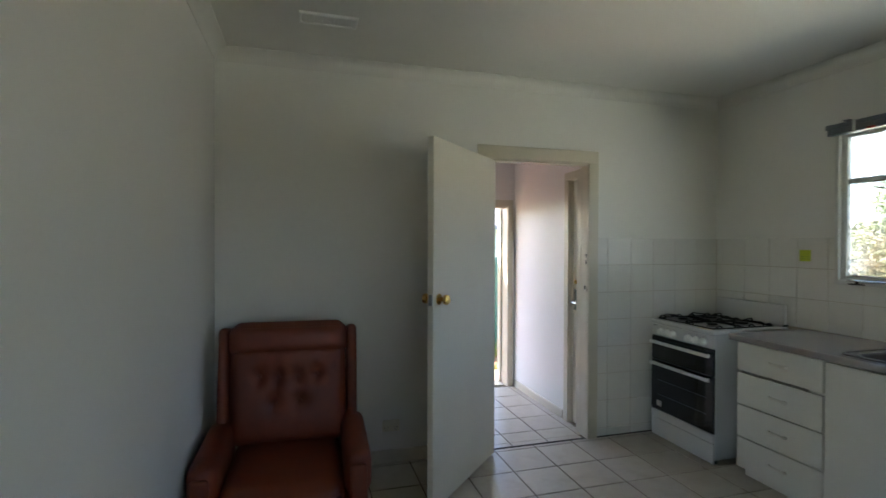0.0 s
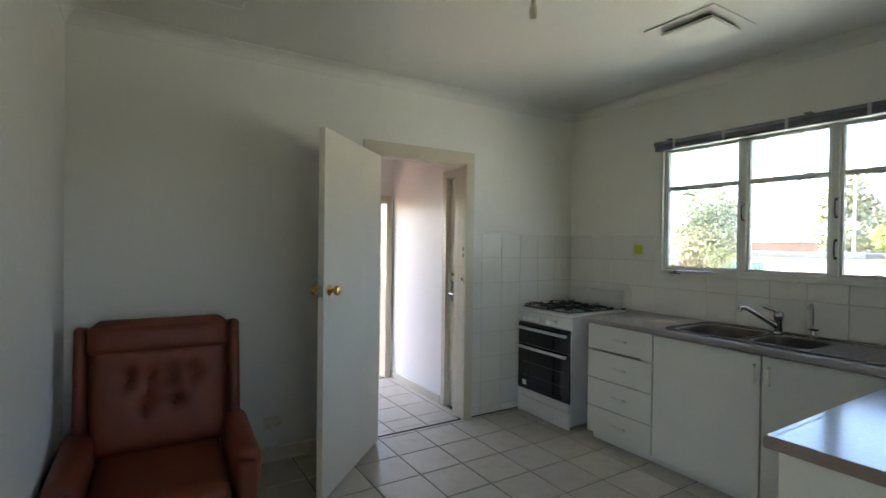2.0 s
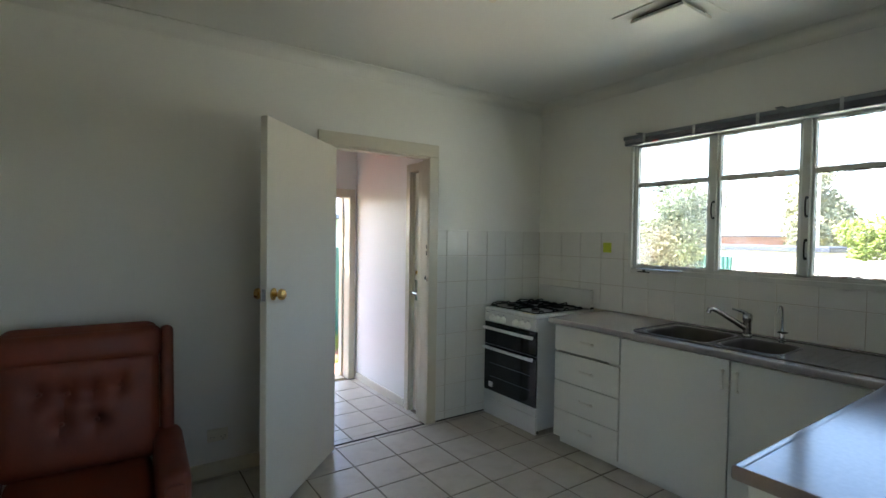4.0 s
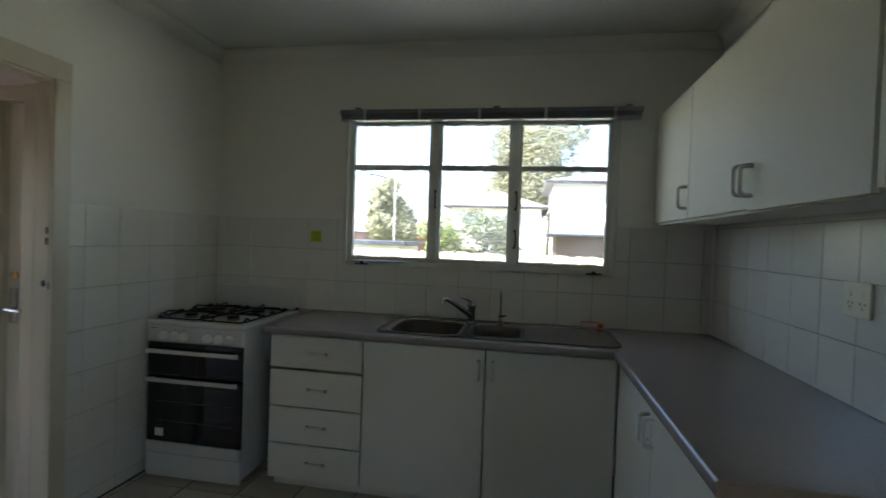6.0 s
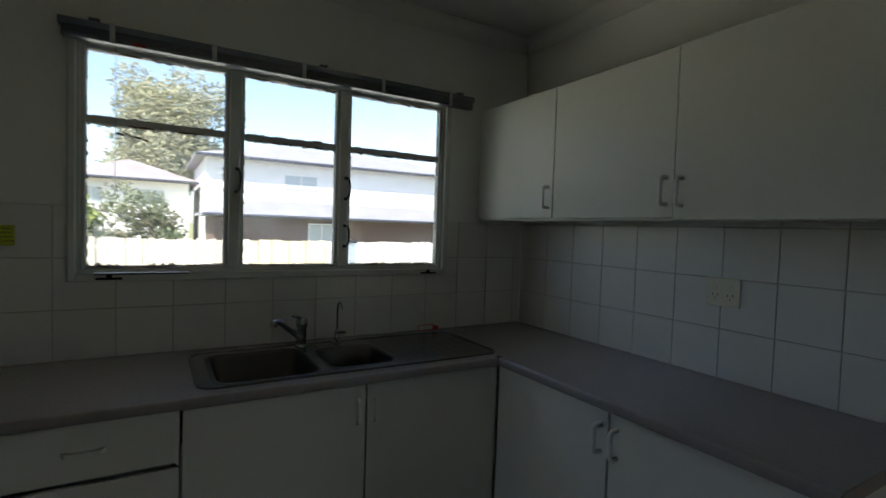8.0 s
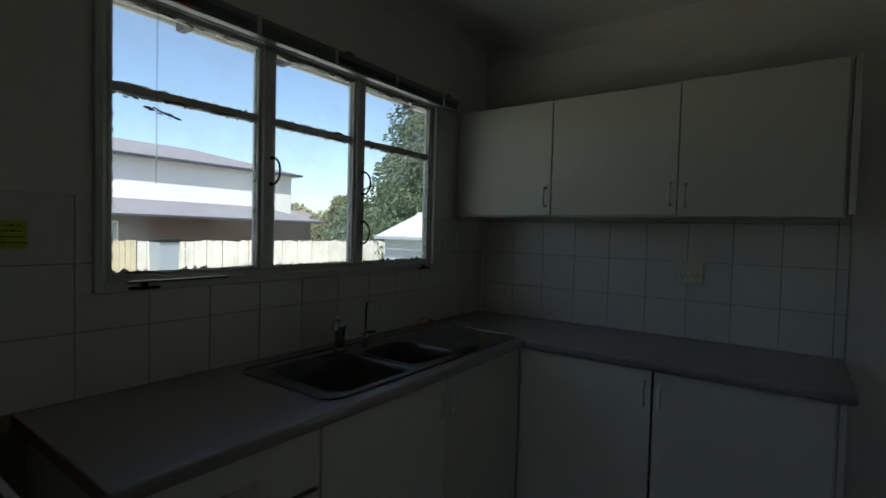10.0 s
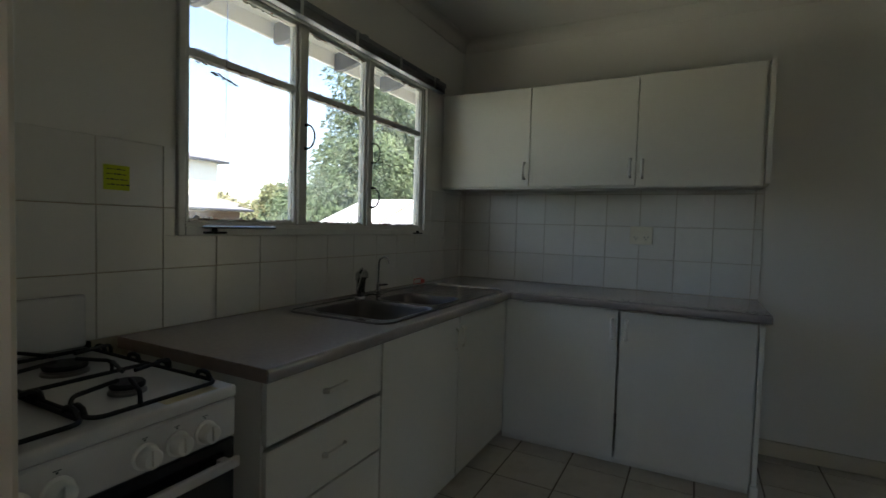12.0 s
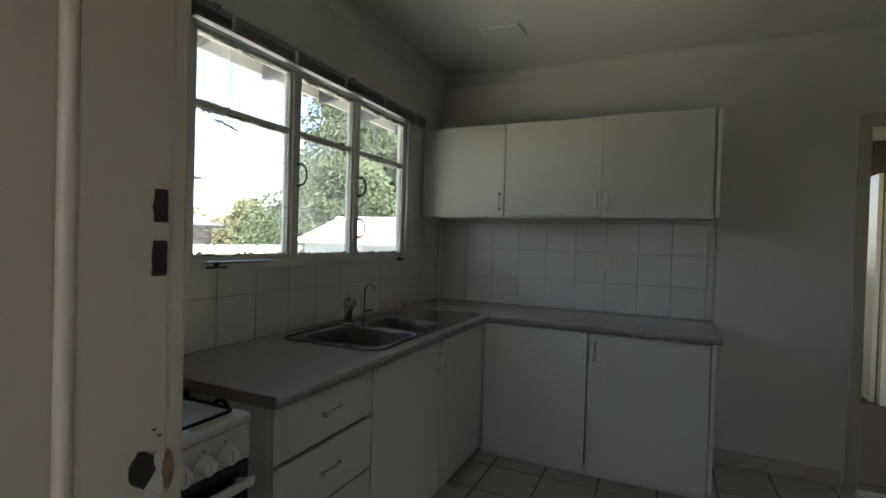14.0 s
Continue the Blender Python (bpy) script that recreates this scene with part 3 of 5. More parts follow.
for y in (0.52, 1.3, 2.2):
    part("bracket", boxes((3.34, 3.398, y - 0.018, y + 0.018, 2.218, 2.224), (3.352, 3.372, y - 0.008, y + 0.008, 2.206, 2.218)), ALU, bl)
part("wand", tube(B(), [(3.34, 2.13, 2.14), (3.345, 2.13, 1.55)], 0.0022, 6), ACRYL, bl, "thin clear tilt wand")
bl.location.z += 0.014
part("cord_tassel", boxes((3.321, 3.3235, 2.03, 2.075, 2.141, 2.150)), RED, bl, "small red tag")

# ---- cabinets ----
BX, BY = 2.742, 0.652


def handle_bar(parent, p, q, out, r=0.0075, stand=0.03, name="handle", material=PLASTIC):
    """A white D handle from p to q standing off along out."""
    p, q, o = Vector(p), Vector(q), Vector(out)
    d = (q - p).normalized()
    c = stand * 0.45
    pts = [p - o * 0.001, p + o * (stand - c)]
    pts += [p + o * (stand - c) + o * c * math.sin(radians(t)) + d * c * (1 - math.cos(radians(t))) for t in (30, 60, 90)]
    pts += [q + o * (stand - c) + o * c * math.sin(radians(t)) - d * c * (1 - math.cos(radians(t))) for t in (90, 60, 30)]
    pts += [q + o * (stand - c), q - o * 0.001]
    return part(name, tube(B(), pts, r, 10), material, parent, "white plastic bar handle", smooth=True)


def carcass(x0, x1, y0, y1, z0, z1, front, t=0.016):
    """An open-fronted cabinet shell with wall thickness t; front: -x or +y."""
    bm = box(B(), x0, x1, y0, y1, z0, z1)
    bm.normal_update()
    want = Vector((-1, 0, 0)) if front == "-x" else Vector((0, 1, 0))
    bmesh.ops.recalc_face_normals(bm, faces=bm.faces)
    f = max(bm.faces, key=lambda g: g.normal.dot(want))
    bmesh.ops.inset_region(bm, faces=[f], thickness=t)
    depth = (x1 - x0 if front == "-x" else y1 - y0) - t
    made = bmesh.ops.extrude_discrete_faces(bm, faces=[f])["faces"]
    bmesh.ops.translate(bm, verts=list({v for g in made for v in g.verts}), vec=-want * depth)
    return bm


def pull(parent, axis, c, ln, at):
    """A shallow moulded pull on a face at x = at, centred on c = (y, z), along y or z."""
    y, z = c
    h = ln / 2
    out = [(-h, 0.001), (-h + 0.012, -0.017), (h - 0.012, -0.017), (h, 0.001), (h - 0.014, 0.001), (h - 0.021, -0.010), (-h + 0.021, -0.010), (-h + 0.014, 0.001)]
    bm = B()
    prism(bm, [(w, u) for u, w in out], -0.008, 0.008, "z")
    if axis == "z":
        bmesh.ops.rotate(bm, verts=bm.verts, cent=(0, 0, 0), matrix=Matrix.Rotation(radians(90), 3, "X"))
    bmesh.ops.bevel(bm, geom=list(bm.edges), offset=0.0022, segments=2, profile=0.5, affect="EDGES")
    bmesh.ops.translate(bm, verts=bm.verts, vec=(at, y, z))
    return part("handle", bm, PULL, parent, "aged cream plastic pull", smooth=True)


dr = thing("drawer_unit", (3.08, 2.18, 0), label="white laminate four-drawer base unit with faded plastic handles", category="kitchen drawers")
part("body", carcass(2.80, 3.395, 1.915, 2.447, 0.065, 0.858, "-x"), CAB, dr)
part("kickboard", boxes((2.845, 2.86, 1.915, 2.44, 0, 0.065)), CAB, dr)
for k, (z0, z1) in enumerate(((0.677, 0.850), (0.466, 0.661), (0.262, 0.459), (0.066, 0.255))):
    f = part("drawer", boxes((2.780, 2.7985, 1.918, 2.445, z0, z1), bev=0.0015), CAB, dr)
    zc = (z0 + z1) / 2 + 0.0
    pull(f, "y", (2.17, zc), 0.115, 2.7795)
sc = thing("sink_cabinet", (3.08, 1.28, 0), label="white laminate double-door cabinet below the sink", category="kitchen cabinet")
part("body", carcass(2.80, 3.395, 0.625, 1.913, 0.065, 0.735, "-x"), CAB, sc)
part("kickboard", boxes((2.845, 2.86, 0.665, 1.913, 0, 0.065)), CAB, sc)
for y0, y1, hy in ((1.2695, 1.908, 1.30), (0.628, 1.2625, 1.228)):
    d = part("door", boxes((2.780, 2.7985, y0, y1, 0.066, 0.848), bev=0.0015), CAB, sc)
    pull(d, "z", (hy, 0.745), 0.11, 2.7795)
pc = thing("peninsula_cabinet", (2.1, 0.3, 0), label="white laminate double-door base cabinet with an end panel", category="kitchen cabinet")
part("body", carcass(1.51, 2.79, 0.004, 0.598, 0.065, 0.858, "+y"), CAB, pc)
part("kickboard", boxes((1.515, 2.80, 0.555, 0.57, 0, 0.065)), CAB, pc)
part("end_panel", boxes((1.487, 1.508, 0.004, 0.622, 0.0, 0.858), bev=0.0015), CAB, pc, "white end panel running to the floor")
part("panel_foot", boxes((1.480, 1.515, 0.60, 0.64, 0, 0.07), bev=0.003), CAB, pc)
for x0, x1, hx in ((2.147, 2.776, 2.175), (1.517, 2.137, 2.105)):
    d = part("door", boxes((x0, x1, 0.6, 0.6185, 0.045, 0.85), bev=0.0015), CAB, pc)
    handle_bar(d, (hx, 0.6185, 0.80), (hx, 0.6185, 0.70), (0, 1, 0), 0.0085, 0.038)
uc = thing("wall_cabinet", (2.43, 0.17, 1.54), label="white laminate wall cabinet with three doors and bar handles", category="kitchen cabinet")
part("body", carcass(1.50, 3.385, 0.003, 0.328, 1.541, 2.165, "+y"), CAB, uc)
part("side_panel", boxes((1.474, 1.497, 0.003, 0.352, 1.543, 2.176), bev=0.001), CAB, uc)
part("valance", boxes((1.50, 3.385, 0.30, 0.326, 1.530, 1.541)), CAB, uc)
for x0, x1, hx, dy, z0 in ((2.763, 3.383, 2.79, 0, 1.541), (2.126, 2.757, 2.155, 0, 1.541), (1.512, 2.121, 2.088, 0.004, 1.534)):
    d = part("door", boxes((x0, x1, 0.331 + dy, 0.3485 + dy, z0, 2.166 + dy), bev=0.0015), CAB, uc)
    handle_bar(d, (hx, 0.3485 + dy, z0 + 0.15), (hx, 0.3485 + dy, z0 + 0.05), (0, 1, 0), 0.008, 0.037)

# ---- worktop, L-shaped, with a cut for the bowls ----
SB = (2.80, 3.24)


def worktop():
    bm = B()
    out = [(3.399, 0.001), (3.399, 2.476), (2.77, 2.476), (2.77, 0.628), (1.464, 0.628), (1.464, 0.001)]
    hole = [(2.83, 1.075), (3.24, 1.075), (3.24, 1.815), (2.83, 1.815)]
    for z, up in ((0.9, 1), (0.862, -1)):
        edges = []
        for loop in (out, hole):
            vs = [bm.verts.new((x, y, z)) for x, y in loop]
            edges += [bm.edges.new((vs[k], vs[(k + 1) % len(vs)])) for k in range(len(vs))]
        bmesh.ops.triangle_fill(bm, use_beauty=True, edges=edges)
    bm.verts.ensure_lookup_table()
    n = len(out) + len(hole)
    for s0, cnt in ((0, len(out)), (len(out), len(hole))):
        for k in range(cnt):
            a, b = s0 + k, s0 + (k + 1) % cnt
            bm.faces.new((bm.verts[a], bm.verts[b], bm.verts[n + b], bm.verts[n + a]))
    bmesh.ops.recalc_face_normals(bm, faces=bm.faces)
    return bm


wt = thing("worktop", (2.8, 1.0, 0.862), label="L-shaped speckled grey-brown laminate worktop with a rounded front edge", category="worktop")
part("slab", worktop(), BENCH, wt)


def nose(axis, a0, a1, p, s):
    """The rolled front edge: along y at x = p (bulging to s) or along x at y = p."""
    prof = [(0.028, 0.9), (0.0112, 0.9)] + [(0.010 - 0.010 * math.sin(radians(t)), 0.890 + 0.010 * math.cos(radians(t))) for t in (0, 30, 60, 90)] + [(0.0, 0.868), (0.004, 0.862), (0.028, 0.862)]
    bm = B()
    A, C = [], []
    for u, z in prof:
        v = p - s * u
        A.append(bm.verts.new((v, a0, z) if axis == "y" else (a0, v, z)))
        e = a1
        C.append(bm.verts.new((v, e, z) if axis == "y" else (e, v, z)))
    n = len(A)
    for k in range(n):
        bm.faces.new((A[k], A[(k + 1) % n], C[(k + 1) % n], C[k]))
    bm.faces.new(A)
    bm.faces.new(C[::-1])
    bmesh.ops.recalc_face_normals(bm, faces=bm.faces)
    return bm


part("front_edge", nose("y", 0.6525, 2.476, BX, -1), BENCH, wt, smooth=True)
part("front_edge", nose("x", 1.464, 2.7425, BY, 1), BENCH, wt, smooth=True)
part("end_strip", boxes((2.746, 3.398, 2.4765, 2.4785, 0.863, 0.899)), BEDGE, wt)
part("end_strip", boxes((1.4615, 1.4635, 0.003, 0.648, 0.863, 0.899)), BEDGE, wt)
part("joint_strip", boxes((2.735, 2.750, 0.640, 0.652, 0.8995, 0.9012)), STEEL, wt)

# ---- sink ----
sk = thing("kitchen_sink", (3.06, 1.23, 0.9), label="stainless steel one-and-a-half bowl sink with a draining board", category="sink")


def rrect(x0, x1, y0, y1, r, n=5):
    return arc(x1 - r, y1 - r, r, 0, 90, n) + arc(x0 + r, y1 - r, r, 90, 180, n) + arc(x0 + r, y0 + r, r, 180, 270, n) + arc(x1 - r, y0 + r, r, 270, 360, n)


def bowl(x0, x1, y0, y1, depth, r=0.06):
    bm = B()
    rings = []
    for ins, z in ((-0.014, 0.9045), (-0.006, 0.9055), (0.0, 0.902), (0.006, 0.893), (0.014, 0.9 - depth * 0.85), (0.035, 0.9 - depth), (0.12, 0.9 - depth - 0.004)):
        rings.append([bm.verts.new((x, y, z)) for x, y in rrect(x0 + ins, x1 - ins, y0 + ins, y1 - ins, max(0.02, r - ins * 0.3))])
    for p, q in zip(rings, rings[1:]):
        n = len(p)
        for k in range(n):
            bm.faces.new((p[k], p[(k + 1) % n], q[(k + 1) % n], q[k]))
    bm.faces.new(rings[-1])
    bmesh.ops.recalc_face_normals(bm, faces=bm.faces)
    for f in bm.faces:
        f.normal_flip()
    return bm


b1, b2 = (2.835, 3.235, 1.43, 1.80), (2.865, 3.19, 1.09, 1.375)
part("bowl", bowl(*b1, 0.16), BOWLS, sk, "large steel bowl", smooth=True)
part("bowl", bowl(*b2, 0.13), BOWLS, sk, "small steel bowl", smooth=True)
bm = B()
out = rrect(2.80, 3.31, 0.60, 1.865, 0.07, 6)
vs = [bm.verts.new((x, y, 0.9035)) for x, y in out]
edges = [bm.edges.new((vs[k], vs[(k + 1) % len(vs)])) for k in range(len(vs))]
for b in (b1, b2):
    hv = [bm.verts.new((x, y, 0.9035)) for x, y in rrect(b[0] - 0.012, b[1] + 0.012, b[2] - 0.012, b[3] + 0.012, 0.065)]
    edges += [bm.edges.new((hv[k], hv[(k + 1) % len(hv)])) for k in range(len(hv))]
bmesh.ops.triangle_fill(bm, use_beauty=True, edges=edges)
for f in bm.faces:
    if f.normal.z < 0:
        f.normal_flip()
lo = [bm.verts.new((x + (0.004 if x > 3.05 else -0.004), y + (0.004 if y > 1.2 else -0.004), 0.9005)) for x, y in out]
for k in range(len(vs)):
    bm.faces.new((vs[k], vs[(k + 1) % len(vs)], lo[(k + 1) % len(vs)], lo[k]))
part("deck", bm, STEEL, sk)
part("raised_rim", (lambda bm_: [tube(bm_, [(x, y, 0.9035) for x, y in out + out[:1]], 0.005, 6, cap=False), bm_][1])(B()), STEEL, sk, smooth=True)
for k in range(7):
    part("drain_rib", tube(B(), [(2.88, 0.68 + k * 0.052, 0.9022), (3.22, 0.68 + k * 0.052, 0.9022)], 0.0022, 6), STEEL, sk, smooth=True)
for b, zz in ((b1, 0.74), (b2, 0.77)):
    part("plug_hole", lathe(B(), [(0.03, 0), (0.03, 0.002), (0.022, 0.003), (0.0, 0.001)], ((b[0] + b[1]) / 2, (b[2] + b[3]) / 2, zz - 0.0035), n=20), CHROME, sk, smooth=True)
tp = thing("mixer_tap", (3.27, 1.40, 0.904), label="chrome single-lever sink mixer tap", category="tap")
part("tap_body", lathe(B(), [(0.027, 0), (0.027, 0.006), (0.022, 0.012), (0.023, 0.085), (0.027, 0.092), (0.027, 0.122), (0.018, 0.134), (0, 0.136)], (3.27, 1.40, 0.9035), n=24), CHROME, tp, smooth=True)
part("spout", tube(B(), [(3.262, 1.408, 0.95), (3.235, 1.438, 0.975), (3.17, 1.51, 1.035), (3.145, 1.537, 1.052), (3.132, 1.552, 1.05), (3.128, 1.556, 1.03)], 0.012, 12, rs=[0.019, 0.017, 0.014, 0.013, 0.014, 0.014]), CHROME, tp, smooth=True)
part("lever", tube(B(), [(3.27, 1.40, 1.027), (3.255, 1.42, 1.045), (3.215, 1.462, 1.060)], 0.006, 8, rs=[0.014, 0.010, 0.006]), CHROME, tp, smooth=True)
ft = thing("filter_tap", (3.285, 1.225, 0.904), label="slim chrome filtered-water tap with a hooked spout", category="tap")
part("tap_body", lathe(B(), [(0.022, 0), (0.022, 0.004), (0.012, 0.008), (0.012, 0.05), (0.009, 0.055), (0.007, 0.07)], (3.285, 1.225, 0.9035), n=18), CHROME, ft, smooth=True)
part("spout", tube(B(), [(3.285, 1.225, 0.97), (3.285, 1.225, 1.07), (3.277, 1.225, 1.092), (3.255, 1.225, 1.103), (3.232, 1.225, 1.098), (3.222, 1.225, 1.082), (3.220, 1.225, 1.07)], 0.005, 8), CHROME, ft, smooth=True)
part("lever", boxes((3.245, 3.275, 1.19, 1.235, 0.952, 0.959), bev=0.002), IRON, ft, "black lever")

# ---- cooker ----
SX, SY0, SY1 = 2.73, 2.583, 3.172
st = thing("gas_cooker", (3.05, 2.886, 0), label="white enamel freestanding gas cooker with a black glass oven door", category="cooker")
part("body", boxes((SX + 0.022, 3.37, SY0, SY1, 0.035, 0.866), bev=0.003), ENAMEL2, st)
part("hob", boxes((SX - 0.002, 3.375, SY0 - 0.002, SY1 + 0.002, 0.866, 0.895), bev=0.009, seg=3), ENAMEL, st, smooth=True)
part("splashback", boxes((3.345, 3.372, SY0 + 0.006, SY1 - 0.006, 0.898, 1.048), bev=0.008, seg=2), ENAMEL, st, "raised pale enamel splashback")
for y in (SY0 + 0.001, SY1 - 0.006):
    part("splashback_bracket", boxes((3.335, 3.376, y, y + 0.005, 0.895, 0.912)), IRON, st)
part("control_panel", boxes((SX, SX + 0.022, SY0 + 0.001, SY1 - 0.001, 0.776, 0.8655), bev=0.004), ENAMEL, st)
for k, y in enumerate((2.664, 2.728, 2.794, 2.940, 3.002, 3.064)):
    kn = part("knob", lathe(B(), [(0.026, 0), (0.026, 0.005), (0.022, 0.008), (0.020, 0.027), (0.017, 0.030), (0, 0.030)], (SX, y, 0.811), (-1, 0, 0), 20), PLASTIC, st, "white control knob", smooth=True)
    part("grip", boxes((SX - 0.035, SX - 0.028, y - 0.004, y + 0.004, 0.799, 0.831), bev=0.001), PLASTIC, kn)
    part("mark", boxes((SX - 0.0008, SX - 0.0001, y - 0.006, y + 0.006, 0.846, 0.8475), (SX - 0.0008, SX - 0.0001, y - 0.002, y + 0.002, 0.841, 0.844)), INK, st)
part("badge", boxes((SX - 0.001, SX - 0.0001, 3.112, 3.152, 0.85, 0.854)), INK, st)
gd = part("grill_door", boxes((SX + 0.002, SX + 0.02, SY0 + 0.002, SY1 - 0.002, 0.592, 0.772), bev=0.002), BGLASS, st, "black glass grill door")
od = part("oven_door", boxes((SX + 0.002, SX + 0.02, SY0 + 0.002, SY1 - 0.002, 0.212, 0.586), bev=0.002), BGLASS, st, "black glass oven door")
for d, z in ((gd, 0.727), (od, 0.566)):
    part("handle", boxes((SX - 0.032, SX - 0.018, SY0 + 0.012, SY1 - 0.012, z - 0.012, z + 0.012), bev=0.004, seg=2), ENAMEL, d, "white bar handle")
    for yp in (SY0 + 0.04, SY1 - 0.04):
        part("handle_post", boxes((SX - 0.02, SX + 0.004, yp - 0.01, yp + 0.01, z - 0.008, z + 0.008)), ENAMEL, d)
part("sticker", boxes((SX + 0.0008, SX + 0.0018, 3.062, 3.112, 0.243, 0.285)), PLASTIC, od, "small white rating sticker")
for z in (0.33, 0.44):
    part("oven_rack", tube(B(), [(SX + 0.001, SY0 + 0.06, z), (SX + 0.001, SY1 - 0.07, z)], 0.0015, 5), ALU, od)
part("lower_panel", boxes((SX + 0.002, SX + 0.022, SY0 + 0.001, SY1 - 0.001, 0.148, 0.208), bev=0.002), ENAMEL, st)
part("plinth", boxes((SX + 0.004, SX + 0.022, SY0 + 0.001, SY1 - 0.001, 0.012, 0.144), bev=0.002), ENAMEL, st)
for y in (SY0 + 0.04, SY1 - 0.04):
    for x in (SX + 0.06, 3.32):
        part("foot", lathe(B(), [(0.015, 0), (0.015, 0.036)], (x, y, 0), n=12), DARK, st)
part("tape_mark", boxes((SX + 0.008, SX + 0.038, 2.625, 2.745, 0.8952, 0.8958)), mat("old_tape", (0.52, 0.43, 0.24), 0.6), st, "strip of yellowed tape")


def trivet(y0, y1):
    """A wire pan support: a low rounded loop with raised arms that reach in over each burner."""
    x0, x1 = SX + 0.028, 3.285
    z, zt = 0.904, 0.931
    bm = B()
    loop = [(x, y, z) for x, y in rrect(x0, x1, y0, y1, 0.025, 4)]
    tube(bm, loop + loop[:1], 0.0048, 8, cap=False)
    ym = (y0 + y1) / 2
    xm = (x0 + x1) / 2
    tube(bm, [(xm, y0, z), (xm, y1, z)], 0.005, 8)

    def arm(ex, ey, tx, ty):
        d = Vector((tx - ex, ty - ey, 0))
        ln = d.length
        d = d / ln
        e = Vector((ex, ey, 0))
        pts = [e + Vector((0, 0, z)), e + Vector((0, 0, zt - 0.012))]
        pts += [e + d * 0.012 * (1 - math.cos(radians(t))) + Vector((0, 0, zt - 0.012 + 0.012 * math.sin(radians(t)))) for t in (30, 60, 90)]
        pts.append(e + d * ln + Vector((0, 0, zt)))
        tube(bm, pts, 0.0046, 8)

    for cx in (x0 + 0.125, x1 - 0.15):
        arm(cx + 0.05, y0, cx + 0.02, ym - 0.03)
        arm(cx - 0.05, y1, cx - 0.02, ym + 0.03)
        side = x0 if cx < xm else x1
        arm(side, ym + 0.045, cx + (side - cx) * 0.25, ym + 0.01)
        arm(xm, ym - 0.045, cx + (xm - cx) * 0.25, ym - 0.01)
    for x in (x0 + 0.05, xm - 0.06, xm + 0.06, x1 - 0.05):
        for y in (y0, y1):
            tube(bm, [(x - 0.024, y, z + 0.002), (x - 0.016, y, z + 0.013), (x, y, z + 0.017), (x + 0.016, y, z + 0.013), (x + 0.024, y, z + 0.002)], 0.0055, 8)
    return bm


ym = (SY0 + SY1) / 2
for y0, y1 in ((SY0 + 0.028, ym - 0.006), (ym + 0.006, SY1 - 0.028)):
    part("trivet", trivet(y0, y1), IRON, st, "black wire pan support", smooth=True)
    for x, r in ((SX + 0.150, 0.034), (3.135, 0.045)):
        bn = part("burner", lathe(B(), [(r * 1.1, 0), (r * 1.08, 0.005), (r * 0.95, 0.007), (r * 0.95, 0.013)], (x, (y0 + y1) / 2, 0.895), n=24), BURN, st, "dull metal burner ring", smooth=True)
        part("burner_cap", lathe(B(), [(r * 1.0, 0.013), (r * 1.03, 0.019), (r * 0.92, 0.024), (0, 0.025)], (x, (y0 + y1) / 2, 0.895), n=24), IRON, bn, smooth=True)

# ---- armchair ----
ac = thing("armchair", (0, 0, 0), label="worn rust-brown leather recliner armchair with a buttoned back", category="armchair")


def placed(bm, m):
    bmesh.ops.transform(bm, matrix=m, verts=bm.verts)
    return bm


part("frame", boxes((-0.36, 0.36, -0.36, 0.30, 0.06, 0.27), bev=0.03, seg=3), LEATHER, ac, smooth=True)
part("seat", placed(pillow(0.56, 0.62, 0.17, bulge=0.04, rr=0.07, cuts=16), pose(0, -0.09, 0.30, 3)), LEATHER, ac, "worn leather seat cushion", smooth=True)
tufts = [(-0.15, 0.04), (-0.05, 0.03), (0.05, 0.03), (0.15, 0.04), (-0.07, -0.10), (0.06, -0.10)]
back = part("backrest", placed(pillow(0.62, 0.15, 0.66, [(x, z) for x, z in tufts], 0.3, rr=0.06, dip=0.035, cuts=34, creases=(0.19,)), pose(0, 0.20, 0.70, -9)), LEATHER, ac, "buttoned leather backrest", smooth=True)
part("headrest", placed(pillow(0.64, 0.14, 0.17, bulge=0.25, rr=0.05, cuts=14), pose(0, 0.217, 0.93, -9, 0, 0)), LEATHER, back, smooth=True)
for x, z in tufts:
    p = pose(0, 0.20, 0.70, -9) @ Vector((x, -0.075 - 0.018, z))
    part("button", lathe(B(), [(0.011, 0), (0.009, 0.006), (0, 0.008)], p, (0, -1, 0), 12), LEATHER, back, smooth=True)
for s in (-1, 1):
    part("wing", placed(boxes((-0.028, 0.028, -0.10, 0.09, 0.0, 0.60), bev=0.026, seg=4), pose(s * 0.345, 0.19, 0.40, -9)), LEATHER, ac, smooth=True)
    arm = part("arm", placed(boxes((-0.065, 0.065, -0.30, 0.27, 0.0, 0.22), bev=0.055, seg=5), pose(s * 0.345, -0.06, 0.285, 3)), LEATHER, ac, "padded leather arm", smooth=True)
    part("arm_side", boxes((s * 0.345 - 0.045, s * 0.345 + 0.045, -0.36, 0.22, 0.06, 0.36), bev=0.02, seg=3), LEATHER, arm, smooth=True)
    part("arm_front", boxes((s * 0.345 - 0.04, s * 0.345 + 0.04, -0.385, -0.355, 0.08, 0.44), bev=0.018, seg=3), LEATHER, arm, smooth=True)
part("footrest", placed(pillow(0.55, 0.10, 0.24, bulge=0.1, rr=0.04), pose(0, -0.40, 0.20)), LEATHER, ac, smooth=True)
for x in (-0.3, 0.3):
    for y in (-0.3, 0.26):
        part("foot", lathe(B(), [(0.022, 0), (0.028, 0.07)], (x, y, 0), n=14), DARK, ac)
